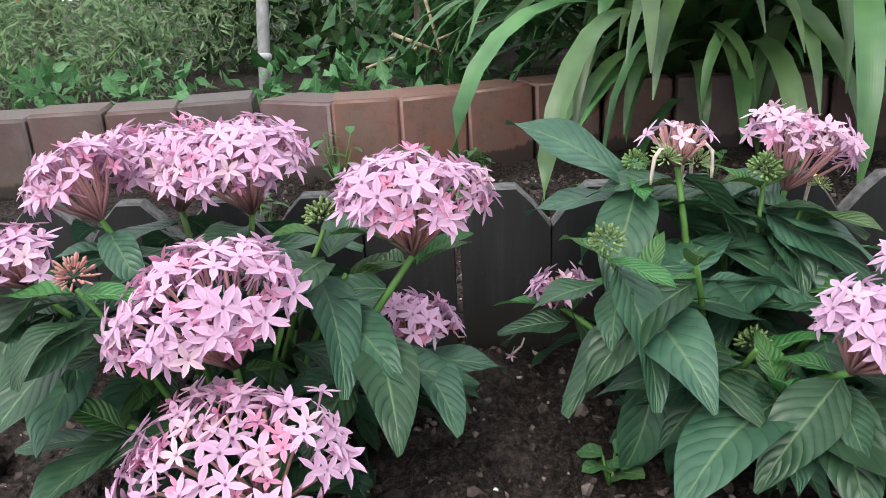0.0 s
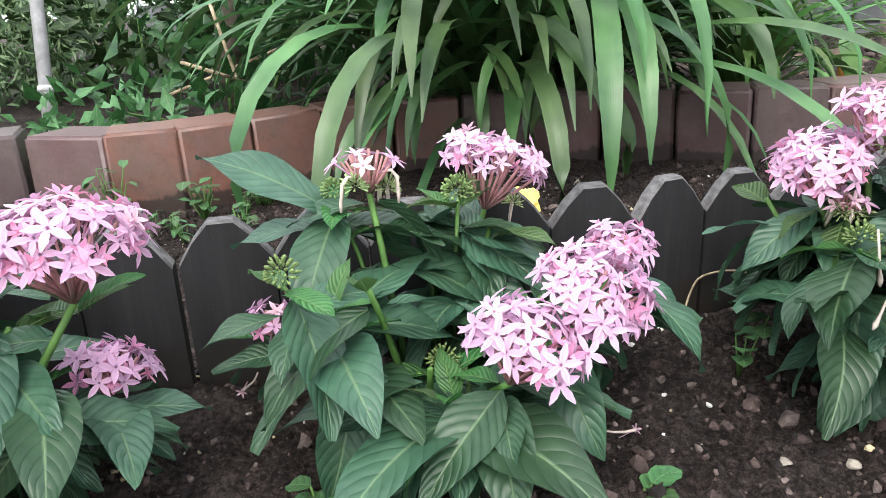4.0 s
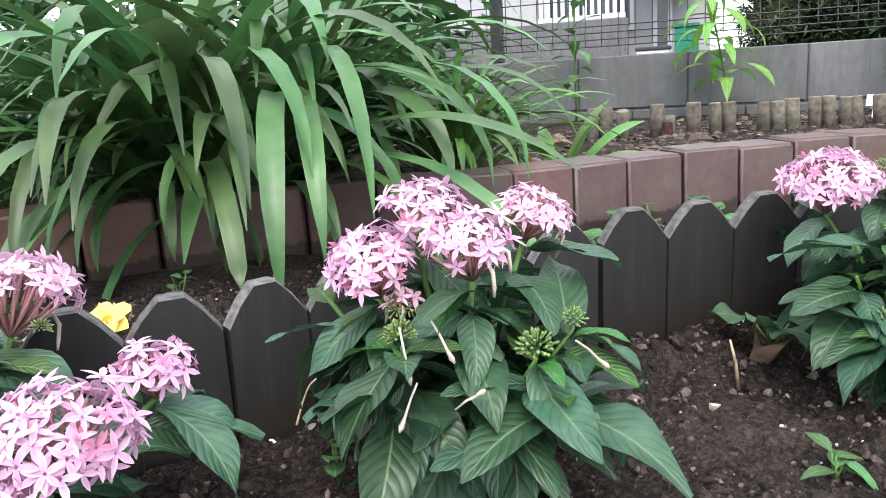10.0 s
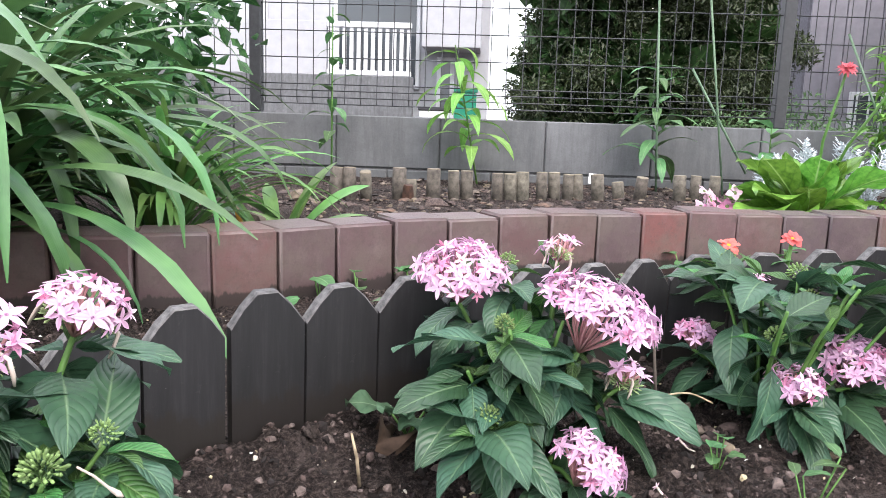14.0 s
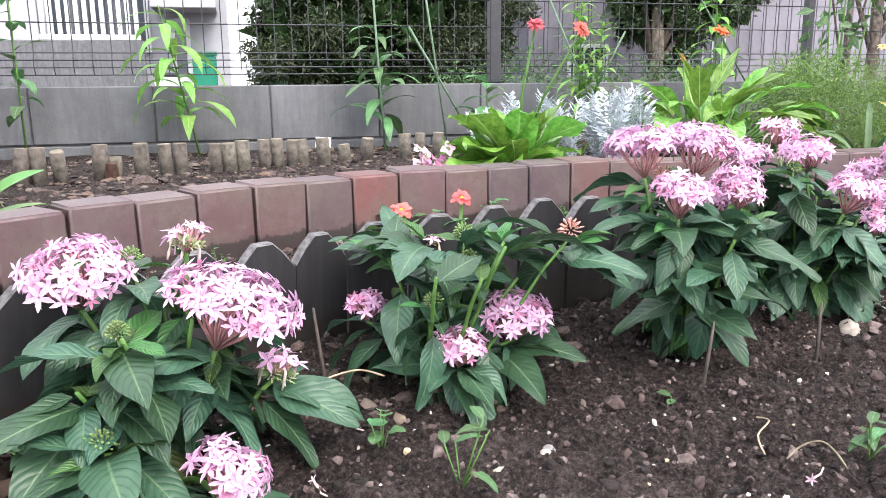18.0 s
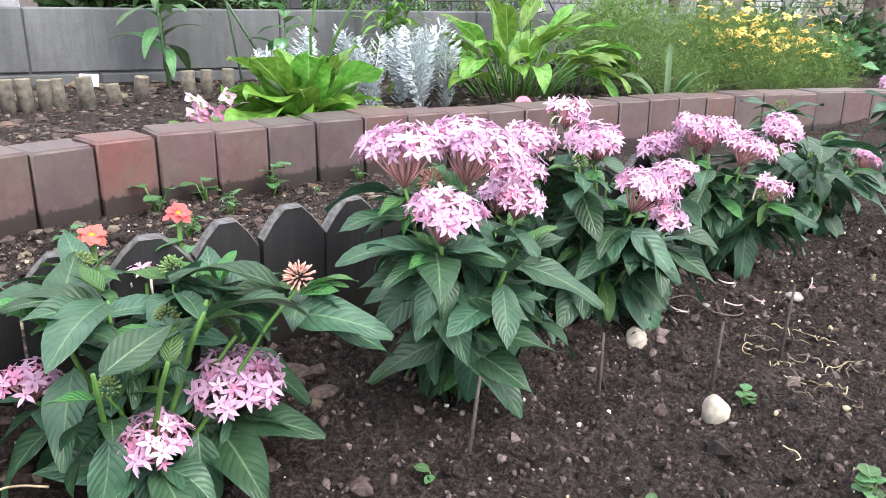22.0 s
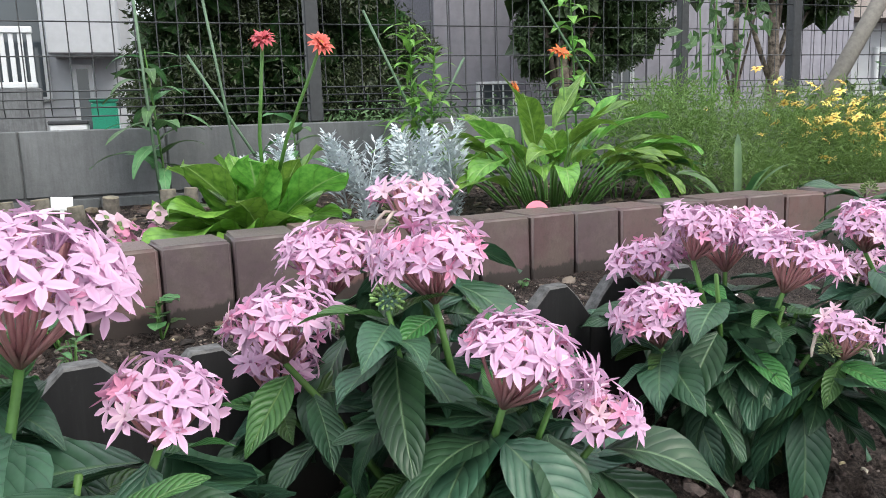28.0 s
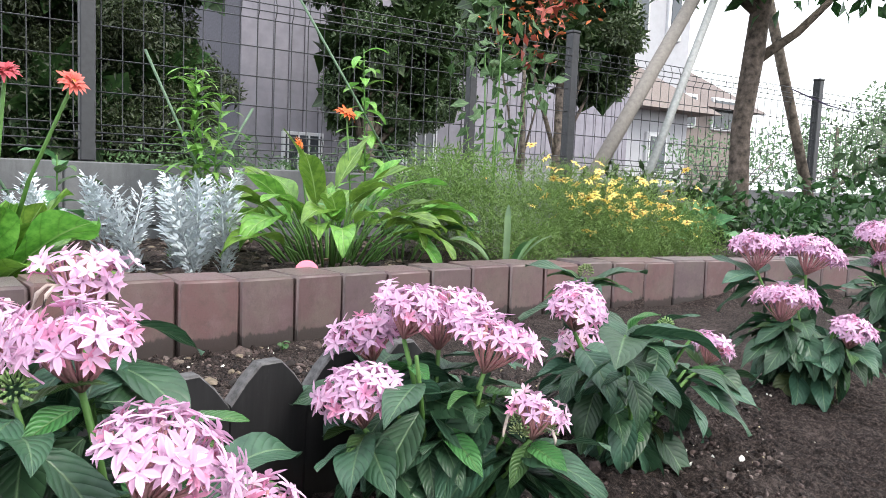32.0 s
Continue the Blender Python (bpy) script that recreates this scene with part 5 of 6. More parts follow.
low_bush("weed_patch", (0.55, 1.7), [(0, 0, 0.1, 0.16), (0.15, 0.1, 0.18, 0.2), (-0.15, -0.2, 0.05, 0.12), (0.05, -0.28, 0.04, 0.12), (0.1, 0.4, 0.25, 0.3)], 620, 0.05, 153, SHRUB, BW)
low_bush("weed_patch", (0.3, 2.2), [(0, 0, 0.2, 0.3), (0.4, 0.1, 0.25, 0.35), (-0.3, 0, 0.15, 0.25)], 1400, 0.055, 154, SHRUB, BW)
low_bush("weed_patch", (0.1, 1.42), [(0, 0, 0.04, 0.09), (0.2, 0.02, 0.04, 0.08), (-0.2, 0, 0.05, 0.1), (0.36, -0.02, 0.05, 0.09), (-0.42, -0.05, 0.06, 0.12)], 520, 0.036, 155, WEED, BW)
low_bush("weed_patch", (-0.45, 1.1), [(0, 0, 0.0, 0.1), (0.15, -0.1, 0.0, 0.1), (-0.15, 0, 0.03, 0.14)], 360, 0.04, 156, WEED, "broad-leaved weeds before the brick border", z=LOW)
low_bush("garden_shrub", (0.7, 2.7), [(0, 0, 0.3, 0.45), (0.5, 0.1, 0.4, 0.5), (-0.5, 0.2, 0.35, 0.5), (0.2, 0.2, 0.8, 0.5), (1.0, 0.3, 0.5, 0.5), (-1.2, 0.6, 0.5, 0.6), (0.9, -0.3, 0.25, 0.35)], 3600, 0.075, 157, SHRUB, "dense dark green shrub behind the weeds", category="shrub")
low_bush("garden_shrub", (1.7, 2.75), [(0, 0, 0.3, 0.4), (0.2, 0.0, 0.6, 0.4), (-0.3, 0, 0.7, 0.4)], 1500, 0.075, 158, SHRUB, "dense dark green shrub before the block wall", category="shrub")
low_bush("marigold_patch", (-0.95, 2.9), [(0, 0, 0.3, 0.15), (0.2, 0, 0.34, 0.14), (-0.25, 0, 0.28, 0.15)], 160, 0.05, 159, ORANGE, "distant patch of small orange flowers", category="flowers")
for x, y, r, h in ((0.53, 1.95, 0.028, 1.2), (-0.82, 2.0, 0.05, 1.6), (-0.55, 2.3, 0.03, 1.5)):
    thing("sapling", "thin dark sapling rising among the weeds", "sapling", data=tube("trunk", [(x, y, 0), (x + 0.02, y, h * 0.3), (x - 0.02, y + 0.02, h * 0.7), (x, y, h)], (r * 1.15, r, r * 0.95, r * 0.9), BARK, 10))
for a, b in (((0.42, 1.72, 0.08), (0.75, 1.75, 0.19)), ((0.5, 1.5, 0.16), (0.62, 1.6, 0.1)), ((0.6, 1.55, 0.05), (0.5, 1.75, 0.4))):
    thing("dry_stalk", "thin dry stalk leaning among weeds", "stalk", group="dry stalks", data=tube("stalk", [a, b], 0.0035, DRY, 5))


# ---- tree with props at the far right ----
def build_tree():
    base = Vector((6.15, -0.75, 0.0))
    root = thing("garden_tree", "garden tree with a rough grey-brown trunk and hanging leaves", "tree", Matrix.Translation(base))
    part("trunk", tube("trunk", [(0, 0, -0.05), (0, 0, 0.2), (0.01, 0.01, 0.6), (0.02, -0.03, 1.0), (0.0, -0.06, 1.5), (-0.02, -0.1, 2.2)], (0.07, 0.058, 0.05, 0.055, 0.046, 0.038), BARK, 14), root)
    for pts, r in ((((0.02, -0.03, 0.95), (0.1, -0.25, 1.12), (0.2, -0.6, 1.5)), 0.03), (((0.0, -0.04, 1.2), (0.0, 0.25, 1.45), (-0.1, 0.7, 1.7)), 0.035), (((0.0, -0.06, 1.5), (-0.3, -0.3, 1.7), (-0.7, -0.7, 1.75)), 0.03), (((0, -0.05, 1.4), (-0.4, 0.2, 1.6), (-0.8, 0.5, 1.7)), 0.03)):
        part("limb", tube("limb", pts, (r, r * 0.75, r * 0.4), BARK, 8), root)
    part("crown", leaf_cloud("crown", SHRUB, [(-0.3, 0.35, 1.45, 0.3), (-0.1, 0.0, 1.5, 0.35), (-0.4, -0.5, 1.42, 0.3), (-0.6, -0.9, 1.35, 0.3), (0.1, -0.5, 1.6, 0.4), (-0.5, 0.1, 1.7, 0.5), (-0.7, -1.3, 1.45, 0.3), (0, 0.9, 1.7, 0.5)], 2600, 0.09, 161, 0.6, 0.55), root, kind="stuff")


build_tree()
PROP_GREY = plain("weathered_wooden_prop", (0.22, 0.2, 0.18, 1), 0.85, 0.09)
PROP_PALE = plain("pale_grey_pole", (0.3, 0.31, 0.3, 1), 0.55, 0.1)
pole("tree_prop", (5.0, 0.02, 0.24), (5.9, -0.57, 1.5), 0.032, PROP_GREY, "weathered grey wooden pole propping the tree", "pole")
pole("tree_prop", (5.15, -0.2, 0.2), (5.85, -0.63, 1.55), 0.019, PROP_PALE, "pale metal pole propping the tree", "pole")
pole("tree_prop", (6.57, -1.24, 0.1), (6.6, -0.88, 1.45), 0.03, BARK, "dark wooden pole beside the tree", "pole")
TAPE = plain("lilac_ribbon", (0.42, 0.36, 0.6, 1), 0.5)
for a, b in (((6.3, -1.0, 0.83), (6.55, -1.45, 0.72)), ((6.3, -0.95, 0.33), (6.4, -1.35, 0.27))):
    thing("ribbon", "faded lilac plastic ribbon tied between pole and tree", "ribbon", data=strap_mesh("ribbon", TAPE, [a, Vector(a).lerp(Vector(b), 0.5) - Vector((0, 0, 0.02)), b], 0.03, 0.99))
rose = low_bush("rose_bush", tuple(wp(1.3, -0.3, 0).xy), [(0, 0, 0.45, 0.14), (0.02, 0.05, 0.7, 0.14), (-0.05, -0.02, 0.85, 0.12), (0.1, -0.1, 0.62, 0.12)], 190, 0.055, 162, WEED, "climbing rose with reddish shoots at the fence", category="shrub")
part("red_shoot", leaf_cloud("red_shoot", plain("coppery_leaf", (0.3, 0.07, 0.04, 1), 0.5), [(0.08, -0.12, 0.72, 0.07), (0.15, -0.15, 0.85, 0.07), (0.2, -0.2, 0.95, 0.09)], 70, 0.045, 163), rose, kind="stuff")
p2 = wp(1.42, 0.02, 0)
thing("rose_stake", "dark square stake beside the rose bush", "stake", pose(p2.x, p2.y, 0.42, 0, 0, WALL_TURN), data=bm_mesh("stake", box_bm(0.035, 0.035, 0.6, 0.003), METAL_DARK))


# ---- beyond the wall ----
def recede(root, k):
    """Set a thing farther off and larger, along the sight line from the middle of the row of flowers."""
    c = Vector((1.65, 0.05, 0.27))
    root.matrix_world = Matrix.Translation(c) @ Matrix.Diagonal((k, k, k, 1)) @ Matrix.Translation(-c) @ root.matrix_world
    return root


def hedge(name, label, centres, count, size, seed, s, n, mat=SHRUB, trunk=0.05, category="tree", k=1.0, narrow=0.34, tufts=0):
    p = wp(s, n, -0.3)
    root = thing(name, label, category, pose(p.x, p.y, p.z, 0, 0, WALL_TURN))
    rng = random.Random(seed)
    clumps = []
    for x, y, z, r in centres:
        clumps.append((x, y, z, r * (0.82 if tufts else 1.0)))
        for _ in range(tufts):
            d = Vector((rng.gauss(0, 1), rng.gauss(0, 1), rng.gauss(0, 1))).normalized() * r * rng.uniform(0.7, 1.02)
            clumps.append((x + d.x, y + d.y, z + d.z, r * rng.uniform(0.16, 0.36)))
    part("crown", leaf_cloud("crown", mat, clumps, count, size, seed, 0.4, narrow), root, kind="stuff")
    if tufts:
        # Oversized dark leaves added as a core to close the crown's pale gaps.
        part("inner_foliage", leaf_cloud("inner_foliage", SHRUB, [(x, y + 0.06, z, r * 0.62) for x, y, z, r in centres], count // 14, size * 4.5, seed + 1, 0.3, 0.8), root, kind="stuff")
    top = max(c[2] for c in centres)
    part("trunk", tube("trunk", [(0, 0, -0.05), (0.03, 0, top * 0.4), (0, 0, top * 0.8)], (trunk, trunk * 0.8, trunk * 0.4), BARK, 8), root)
    for c in centres[:5]:
        part("limb", tube("limb", [(0, 0, top * 0.35), (c[0] * 0.5, c[1] * 0.5, (c[2] + top * 0.35) / 2), c[:3]], (trunk * 0.4, trunk * 0.3, trunk * 0.12), BARK, 5), root)
    recede(root, k)


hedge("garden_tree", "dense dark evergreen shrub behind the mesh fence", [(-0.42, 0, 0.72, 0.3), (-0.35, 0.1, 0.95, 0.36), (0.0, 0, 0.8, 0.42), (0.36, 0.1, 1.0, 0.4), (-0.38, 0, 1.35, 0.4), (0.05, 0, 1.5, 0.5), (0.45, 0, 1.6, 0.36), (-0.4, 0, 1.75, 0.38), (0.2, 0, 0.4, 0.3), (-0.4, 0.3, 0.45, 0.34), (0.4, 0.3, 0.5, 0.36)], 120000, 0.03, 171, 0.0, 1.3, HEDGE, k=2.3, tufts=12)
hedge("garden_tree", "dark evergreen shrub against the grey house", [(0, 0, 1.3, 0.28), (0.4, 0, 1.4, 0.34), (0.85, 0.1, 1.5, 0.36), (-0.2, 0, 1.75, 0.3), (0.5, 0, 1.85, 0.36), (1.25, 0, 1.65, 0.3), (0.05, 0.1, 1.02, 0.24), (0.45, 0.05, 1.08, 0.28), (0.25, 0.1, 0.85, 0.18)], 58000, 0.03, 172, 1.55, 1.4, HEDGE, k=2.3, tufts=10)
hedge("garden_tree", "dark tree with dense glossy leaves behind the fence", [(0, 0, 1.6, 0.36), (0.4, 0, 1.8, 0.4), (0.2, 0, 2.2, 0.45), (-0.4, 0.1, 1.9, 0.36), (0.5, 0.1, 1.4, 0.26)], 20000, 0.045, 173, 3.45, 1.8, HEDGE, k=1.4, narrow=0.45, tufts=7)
hedge("trumpet_vine", "shrub with orange-red flowers over the fence", [(0, 0, 1.5, 0.25), (0.3, 0, 1.65, 0.25), (-0.3, 0, 1.75, 0.25)], 160, 0.05, 174, 2.5, 1.0, plain("orange_red_blossom", (0.55, 0.14, 0.04, 1), 0.6, 0.25), 0.02, "shrub")
hedge("low_shrub", "low bushes with light leaves beyond the fence", [(-0.4, 0, 0.5, 0.25), (0.0, 0, 0.55, 0.3), (0.5, 0, 0.5, 0.25), (1.0, 0, 0.55, 0.3)], 3400, 0.04, 175, 0.9, 1.9, WEED, 0.02, "shrub", 1.7)
# Paler grey-green: distance haze is put into the leaf colour.
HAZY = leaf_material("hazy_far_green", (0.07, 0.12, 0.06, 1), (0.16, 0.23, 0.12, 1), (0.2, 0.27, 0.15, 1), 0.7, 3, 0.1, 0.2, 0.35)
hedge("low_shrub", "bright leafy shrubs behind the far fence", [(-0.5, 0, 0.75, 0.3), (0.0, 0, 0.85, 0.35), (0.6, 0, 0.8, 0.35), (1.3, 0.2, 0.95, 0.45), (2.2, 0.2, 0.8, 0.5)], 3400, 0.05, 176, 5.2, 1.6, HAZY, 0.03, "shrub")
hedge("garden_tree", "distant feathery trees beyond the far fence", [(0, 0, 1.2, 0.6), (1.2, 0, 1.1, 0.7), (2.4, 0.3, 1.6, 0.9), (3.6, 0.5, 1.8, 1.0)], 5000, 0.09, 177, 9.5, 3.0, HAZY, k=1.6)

SIDING = plain("lilac_grey_siding", (0.235, 0.225, 0.26, 1), 0.8, 0.08, 8, 0.1)
SIDING_GAP = plain("siding_joint", (0.12, 0.115, 0.135, 1), 0.9)
PLASTER = plain("white_plaster", (0.39, 0.395, 0.42, 1), 0.8, 0.04, 6, 0.1)
FRAME = plain("white_frame", (0.6, 0.61, 0.63, 1), 0.5, 0.03)
ROOF = plain("grey_brown_tile", (0.15, 0.12, 0.11, 1), 0.8, 0.2)
TAN = plain("grey_brown_siding", (0.22, 0.185, 0.17, 1), 0.8, 0.12)


def glass():
    m = Mat("window_glass", 0.08, 0.6)
    m.color((0.05, 0.06, 0.07, 1))
    return m.m


GLASS = glass()
CURTAIN = plain("curtained_window", (0.42, 0.44, 0.47, 1), 0.15, 0.06, 3)


def grey_house():
    p = wp(1.38, 3.0, -0.3)
    root = thing("grey_house", "lilac-grey neighbouring house with vertical siding boards", "house", pose(p.x, p.y, p.z, 0, 0, WALL_TURN))
    part("wall", bm_mesh("wall", box_bm(4.1, 3.0, 4.2, 0.01, 1, (2.05, 1.5, 2.1)), SIDING_GAP), root)
    board = bm_mesh("board", box_bm(0.118, 0.014, 4.1, 0.003, 1, (0, 0, 2.08)), SIDING)
    for i in range(33):
        part("siding_board", board, root, pose(0.07 + i * 0.1235, -0.009, 0))
    part("roof", bm_mesh("roof", box_bm(4.6, 3.6, 0.12, 0.01, 1, (2.05, 1.5, 4.26)), ROOF), root)
    for x, z, w, h in ((0.5, 0.45, 0.34, 0.42), (1.55, 0.5, 0.35, 0.6)):
        win = part("window", bm_mesh("window", box_bm(w, 0.03, h, 0.004, 1, (0, 0, 0)), FRAME), root, pose(x, -0.03, z + h / 2))
        for k in range(4):
            part("window_bar", bm_mesh("bar", box_bm(0.012, 0.012, h), FRAME), win, pose(-w / 2 + w * (k + 0.5) / 4, -0.022, 0))
        part("pane", bm_mesh("pane", box_bm(w - 0.05, 0.006, h - 0.05), GLASS), win, pose(0, -0.017, 0))
    recede(root, 2.0)


grey_house()


def white_house():
    p = wp(-6.5, 10.0, -0.5)
    root = thing("white_house", "white plastered house with a railed balcony", "house", pose(p.x, p.y, p.z, 0, 0, WALL_TURN))
    part("wall", bm_mesh("wall", box_bm(5.4, 5.0, 6.0, 0.01, 1, (2.9, 3.2, 3.0)), PLASTER), root)
    part("terrace_wall", bm_mesh("terrace_wall", box_bm(4.4, 0.14, 1.45, 0.01, 1, (2.2, -0.3, 0.72)), CONCRETE), root, None, "low concrete terrace wall")
    part("parapet", bm_mesh("parapet", box_bm(3.0, 0.12, 0.84, 0.01, 1, (1.5, -0.3, 1.86)), PLASTER), root, None, "white solid balcony parapet")
    rail = part("railing", bm_mesh("rail", box_bm(1.36, 0.08, 0.09, 0.008, 1, (3.68, -0.3, 2.24)), FRAME), root, None, "white picket railing")
    part("bottom_rail", bm_mesh("bottom_rail", box_bm(1.36, 0.08, 0.08, 0.008, 1, (3.68, -0.3, 1.49)), FRAME), rail)
    slat = bm_mesh("slat", box_bm(0.062, 0.03, 0.72, 0.004, 1), FRAME)
    for i in range(12):
        part("slat", slat, rail, pose(3.05 + i * 0.115, -0.3, 1.87))
    for x, z, w, h, pane in ((1.0, 1.5, 1.5, 1.8, CURTAIN), (3.66, 1.3, 1.5, 2.2, GLASS), (4.86, 0.3, 0.3, 1.55, GLASS), (4.6, 3.2, 0.7, 0.9, CURTAIN)):
        win = part("window", bm_mesh("window", box_bm(w, 0.06, h, 0.01, 1), FRAME), root, pose(x, 0.68, z + h / 2))
        part("pane", bm_mesh("pane", box_bm(w - 0.14, 0.02, h - 0.14), pane), win, pose(0, -0.03, 0))
    part("bay", bm_mesh("bay", box_bm(0.95, 0.9, 2.4, 0.012, 1, (4.98, 0.3, 3.14)), PLASTER), root, None, "white projecting upper bay")
    part("roof", bm_mesh("roof", box_bm(6.0, 5.6, 0.15, 0.01, 1, (2.9, 3.2, 6.08)), ROOF), root)
    recede(root, 1.75)


white_house()
GREEN_BIN = plain("green_plastic", (0.01, 0.2, 0.12, 1), 0.4, 0.1)
pb = wp(-1.2, 8.0, 0.05)
binb = thing("garden_bin", "dark green plastic bin before the white house", "bin", pose(pb.x, pb.y, pb.z, 0, 0, WALL_TURN))
part("body", bm_mesh("body", box_bm(0.3, 0.3, 1.12, 0.02, 2, (0, 0, 0.06)), GREEN_BIN), binb)
part("lid", bm_mesh("lid", box_bm(0.33, 0.33, 0.05, 0.012, 2, (0, 0, 0.64)), GREEN_BIN), binb)
recede(binb, 1.75)
pc = wp(-1.62, 8.0, 0.05)
cr = thing("storage_crate", "white and grey storage crate beside the green bin", "crate", pose(pc.x, pc.y, pc.z, 0, 0, WALL_TURN))
part("body", bm_mesh("body", box_bm(0.42, 0.3, 0.86, 0.015, 1, (0, 0, -0.07)), FRAME), cr)
part("lid", bm_mesh("lid", box_bm(0.45, 0.33, 0.05, 0.012, 1, (0, 0, 0.38)), METAL_DARK), cr)
recede(cr, 1.75)


def far_house(name, s, n, w, h, wall, label, roof=ROOF, windows=()):
    p = wp(s, n, -0.5)
    root = thing(name, label, "house", pose(p.x, p.y, p.z, 0, 0, WALL_TURN))
    part("wall", bm_mesh("wall", box_bm(w, 5, h, 0.01, 1, (w / 2, 2.5, h / 2)), wall), root)
    bm = bmesh.new()
    vs = [bm.verts.new(v) for v in ((-0.4, -0.4, h), (w + 0.4, -0.4, h), (w + 0.4, 5.4, h), (-0.4, 5.4, h), (-0.4, 2.5, h + 1.5), (w + 0.4, 2.5, h + 1.5))]
    for f in ((0, 1, 5, 4), (2, 3, 4, 5), (0, 4, 3), (1, 2, 5), (3, 2, 1, 0)):
        bm.faces.new([vs[i] for i in f])
    part("roof", bm_mesh("roof", bm, roof), root)
    for x, z, ww, hh in windows:
        win = part("window", bm_mesh("window", box_bm(ww, 0.1, hh, 0.02, 1), FRAME), root, pose(x, -0.02, z))
        part("pane", bm_mesh("pane", box_bm(ww - 0.15, 0.03, hh - 0.15), GLASS), win, pose(0, -0.05, 0))
    return recede(root, 2.0)


far_house("white_house", 10.3, 8.0, 2.3, 5.5, PLASTER, "white neighbouring house with a window under the eaves", windows=((1.75, 4.25, 0.42, 1.1), (0.75, 4.2, 0.5, 1.0)))
far_house("brown_house", 13.4, 9.5, 3.4, 2.7, TAN, "brown two-storey house beyond the tree", windows=((1.0, 2.6, 0.9, 0.8), (2.5, 2.6, 0.9, 0.8)))
far_house("pale_house", 7.4, 6.0, 2.8, 2.0, PLASTER, "low pale house behind the far fence", windows=((1.0, 1.3, 0.5, 0.7), (2.0, 1.3, 0.5, 0.7)))


# ---- small things on the soil ----
def stone(name, place, size, seed, mat, label, squash=0.6):
    rng = random.Random(seed)
    bm = bmesh.new()
    bmesh.ops.create_icosphere(bm, subdivisions=3, radius=1.0)
    off = Vector((rng.uniform(0, 9), rng.uniform(0, 9), 0))
    for v in bm.verts:
        v.co *= 1 + 0.35 * noise.noise(v.co * 1.1 + off) + 0.1 * noise.noise(v.co * 3 + off)
        v.co = Vector((v.co.x * size[0], v.co.y * size[1], v.co.z * size[2]))
    return thing(name, label, "stone", Matrix.Translation((place[0], place[1], soil_z(*place, False) + size[2] * 0.45)) @ pose(0, 0, 0, 0, 0, rng.uniform(0, 360)), "loose stones on the soil", data=bm_mesh("stone", bm, mat, True))


STONE = plain("pale_stone", (0.35, 0.31, 0.26, 1), 0.85, 0.15, 150)
STONE_GREY = plain("grey_stone", (0.23, 0.22, 0.21, 1), 0.9, 0.2, 150)
stone("stone", (2.05, 0.066), (0.021, 0.011, 0.009), 201, STONE, "elongated pale beige stone lying on dark soil")
stone("stone", (1.925, -0.012), (0.012, 0.011, 0.014), 202, STONE, "rounded pale beige stone on dark soil")
for i, (x, y, r) in enumerate(((1.62, 0.241, 0.007), (1.654, 0.225, 0.006), (0.869, 0.481, 0.008), (0.992, 0.594, 0.007), (1.613, 0.24, 0.007), (2.042, 0.086, 0.008), (2.18, 0.0, 0.006), (1.0, 0.43, 0.006), (1.569, 0.257, 0.008), (1.465, 0.327, 0.006), (0.965, 0.44, 0.006), (1.044, 0.425, 0.006), (2.25, -0.1, 0.014))):
    stone("pebble", (x, y), (r * 0.75, r * 0.6, r * 0.45), 210 + i, STONE if i % 3 else STONE_GREY, "small pale pebble on dark soil")


def litter(name, count, seed, mats, size, area, label, flat=1.0, fine=1):
    """Rough rounded crumbs of soil, grit and bark, joined."""
    rng = np.random.RandomState(seed)
    bm = bmesh.new()
    bmesh.ops.create_icosphere(bm, subdivisions=fine, radius=1.0)
    shape = np.array([v.co[:] for v in bm.verts])
    tris = np.array([[v.index for v in f.verts] for f in bm.faces])
    bm.free()
    n = len(shape)
    verts, slots = [], []
    for _ in range(count):
        x, y = rng.uniform(*area[0]), rng.uniform(*area[1])
        if brick_line(x) - 0.01 < y < brick_line(x) + 0.11 or (x - W0.x) * N.x + (y - W0.y) * N.y > -0.02:
            continue
        s = size * rng.lognormal(0, 0.55)
        turn = Euler(rng.uniform(0, 6.28, 3)).to_matrix()
        q = shape * (1 + rng.uniform(-0.42, 0.42, (n, 1))) * rng.uniform(0.6, 1.25, 3)
        q = q @ np.array(turn) * s * np.array((1, 1, flat))
        verts.append(q + np.array((x, y, soil_z(x, y) + s * 0.18 * flat)))
        slots.append(rng.randint(len(mats)))
    k = len(verts)
    faces = (tris[None] + (np.arange(k) * n)[:, None, None]).reshape(-1, 3)
    me = mesh_of(name, np.concatenate(verts).tolist(), faces.tolist(), mats=mats, slots=np.repeat(slots, len(tris)).tolist(), smooth=fine > 1)
    thing(name, label, "soil litter", kind="stuff", data=me)


DULL = plain("dull_dry_root", (0.15, 0.12, 0.085, 1), 0.9, 0.3)
CLOD = plain("soil_clod", (0.075, 0.054, 0.047, 1), 0.95, 0.3, 200)
CLOD_DARK = plain("dark_soil_clod", (0.018, 0.0132, 0.0118, 1), 0.95, 0.3, 200)
CLOD_DRY = plain("dry_soil_clod", (0.15, 0.118, 0.104, 1), 0.95, 0.3, 200)
PERLITE = plain("perlite", (0.6, 0.58, 0.54, 1), 0.9, 0.1)
MULCH = [CLOD, CLOD, BARK, DULL, CLOD_DARK]
litter("soil_clods", 56000, 221, [SOIL, CLOD, CLOD, CLOD_DARK, CLOD_DARK, CLOD_DRY], 0.0016, ((0.3, 2.9), (-0.3, 1.15)), "loose crumbs of dark soil")
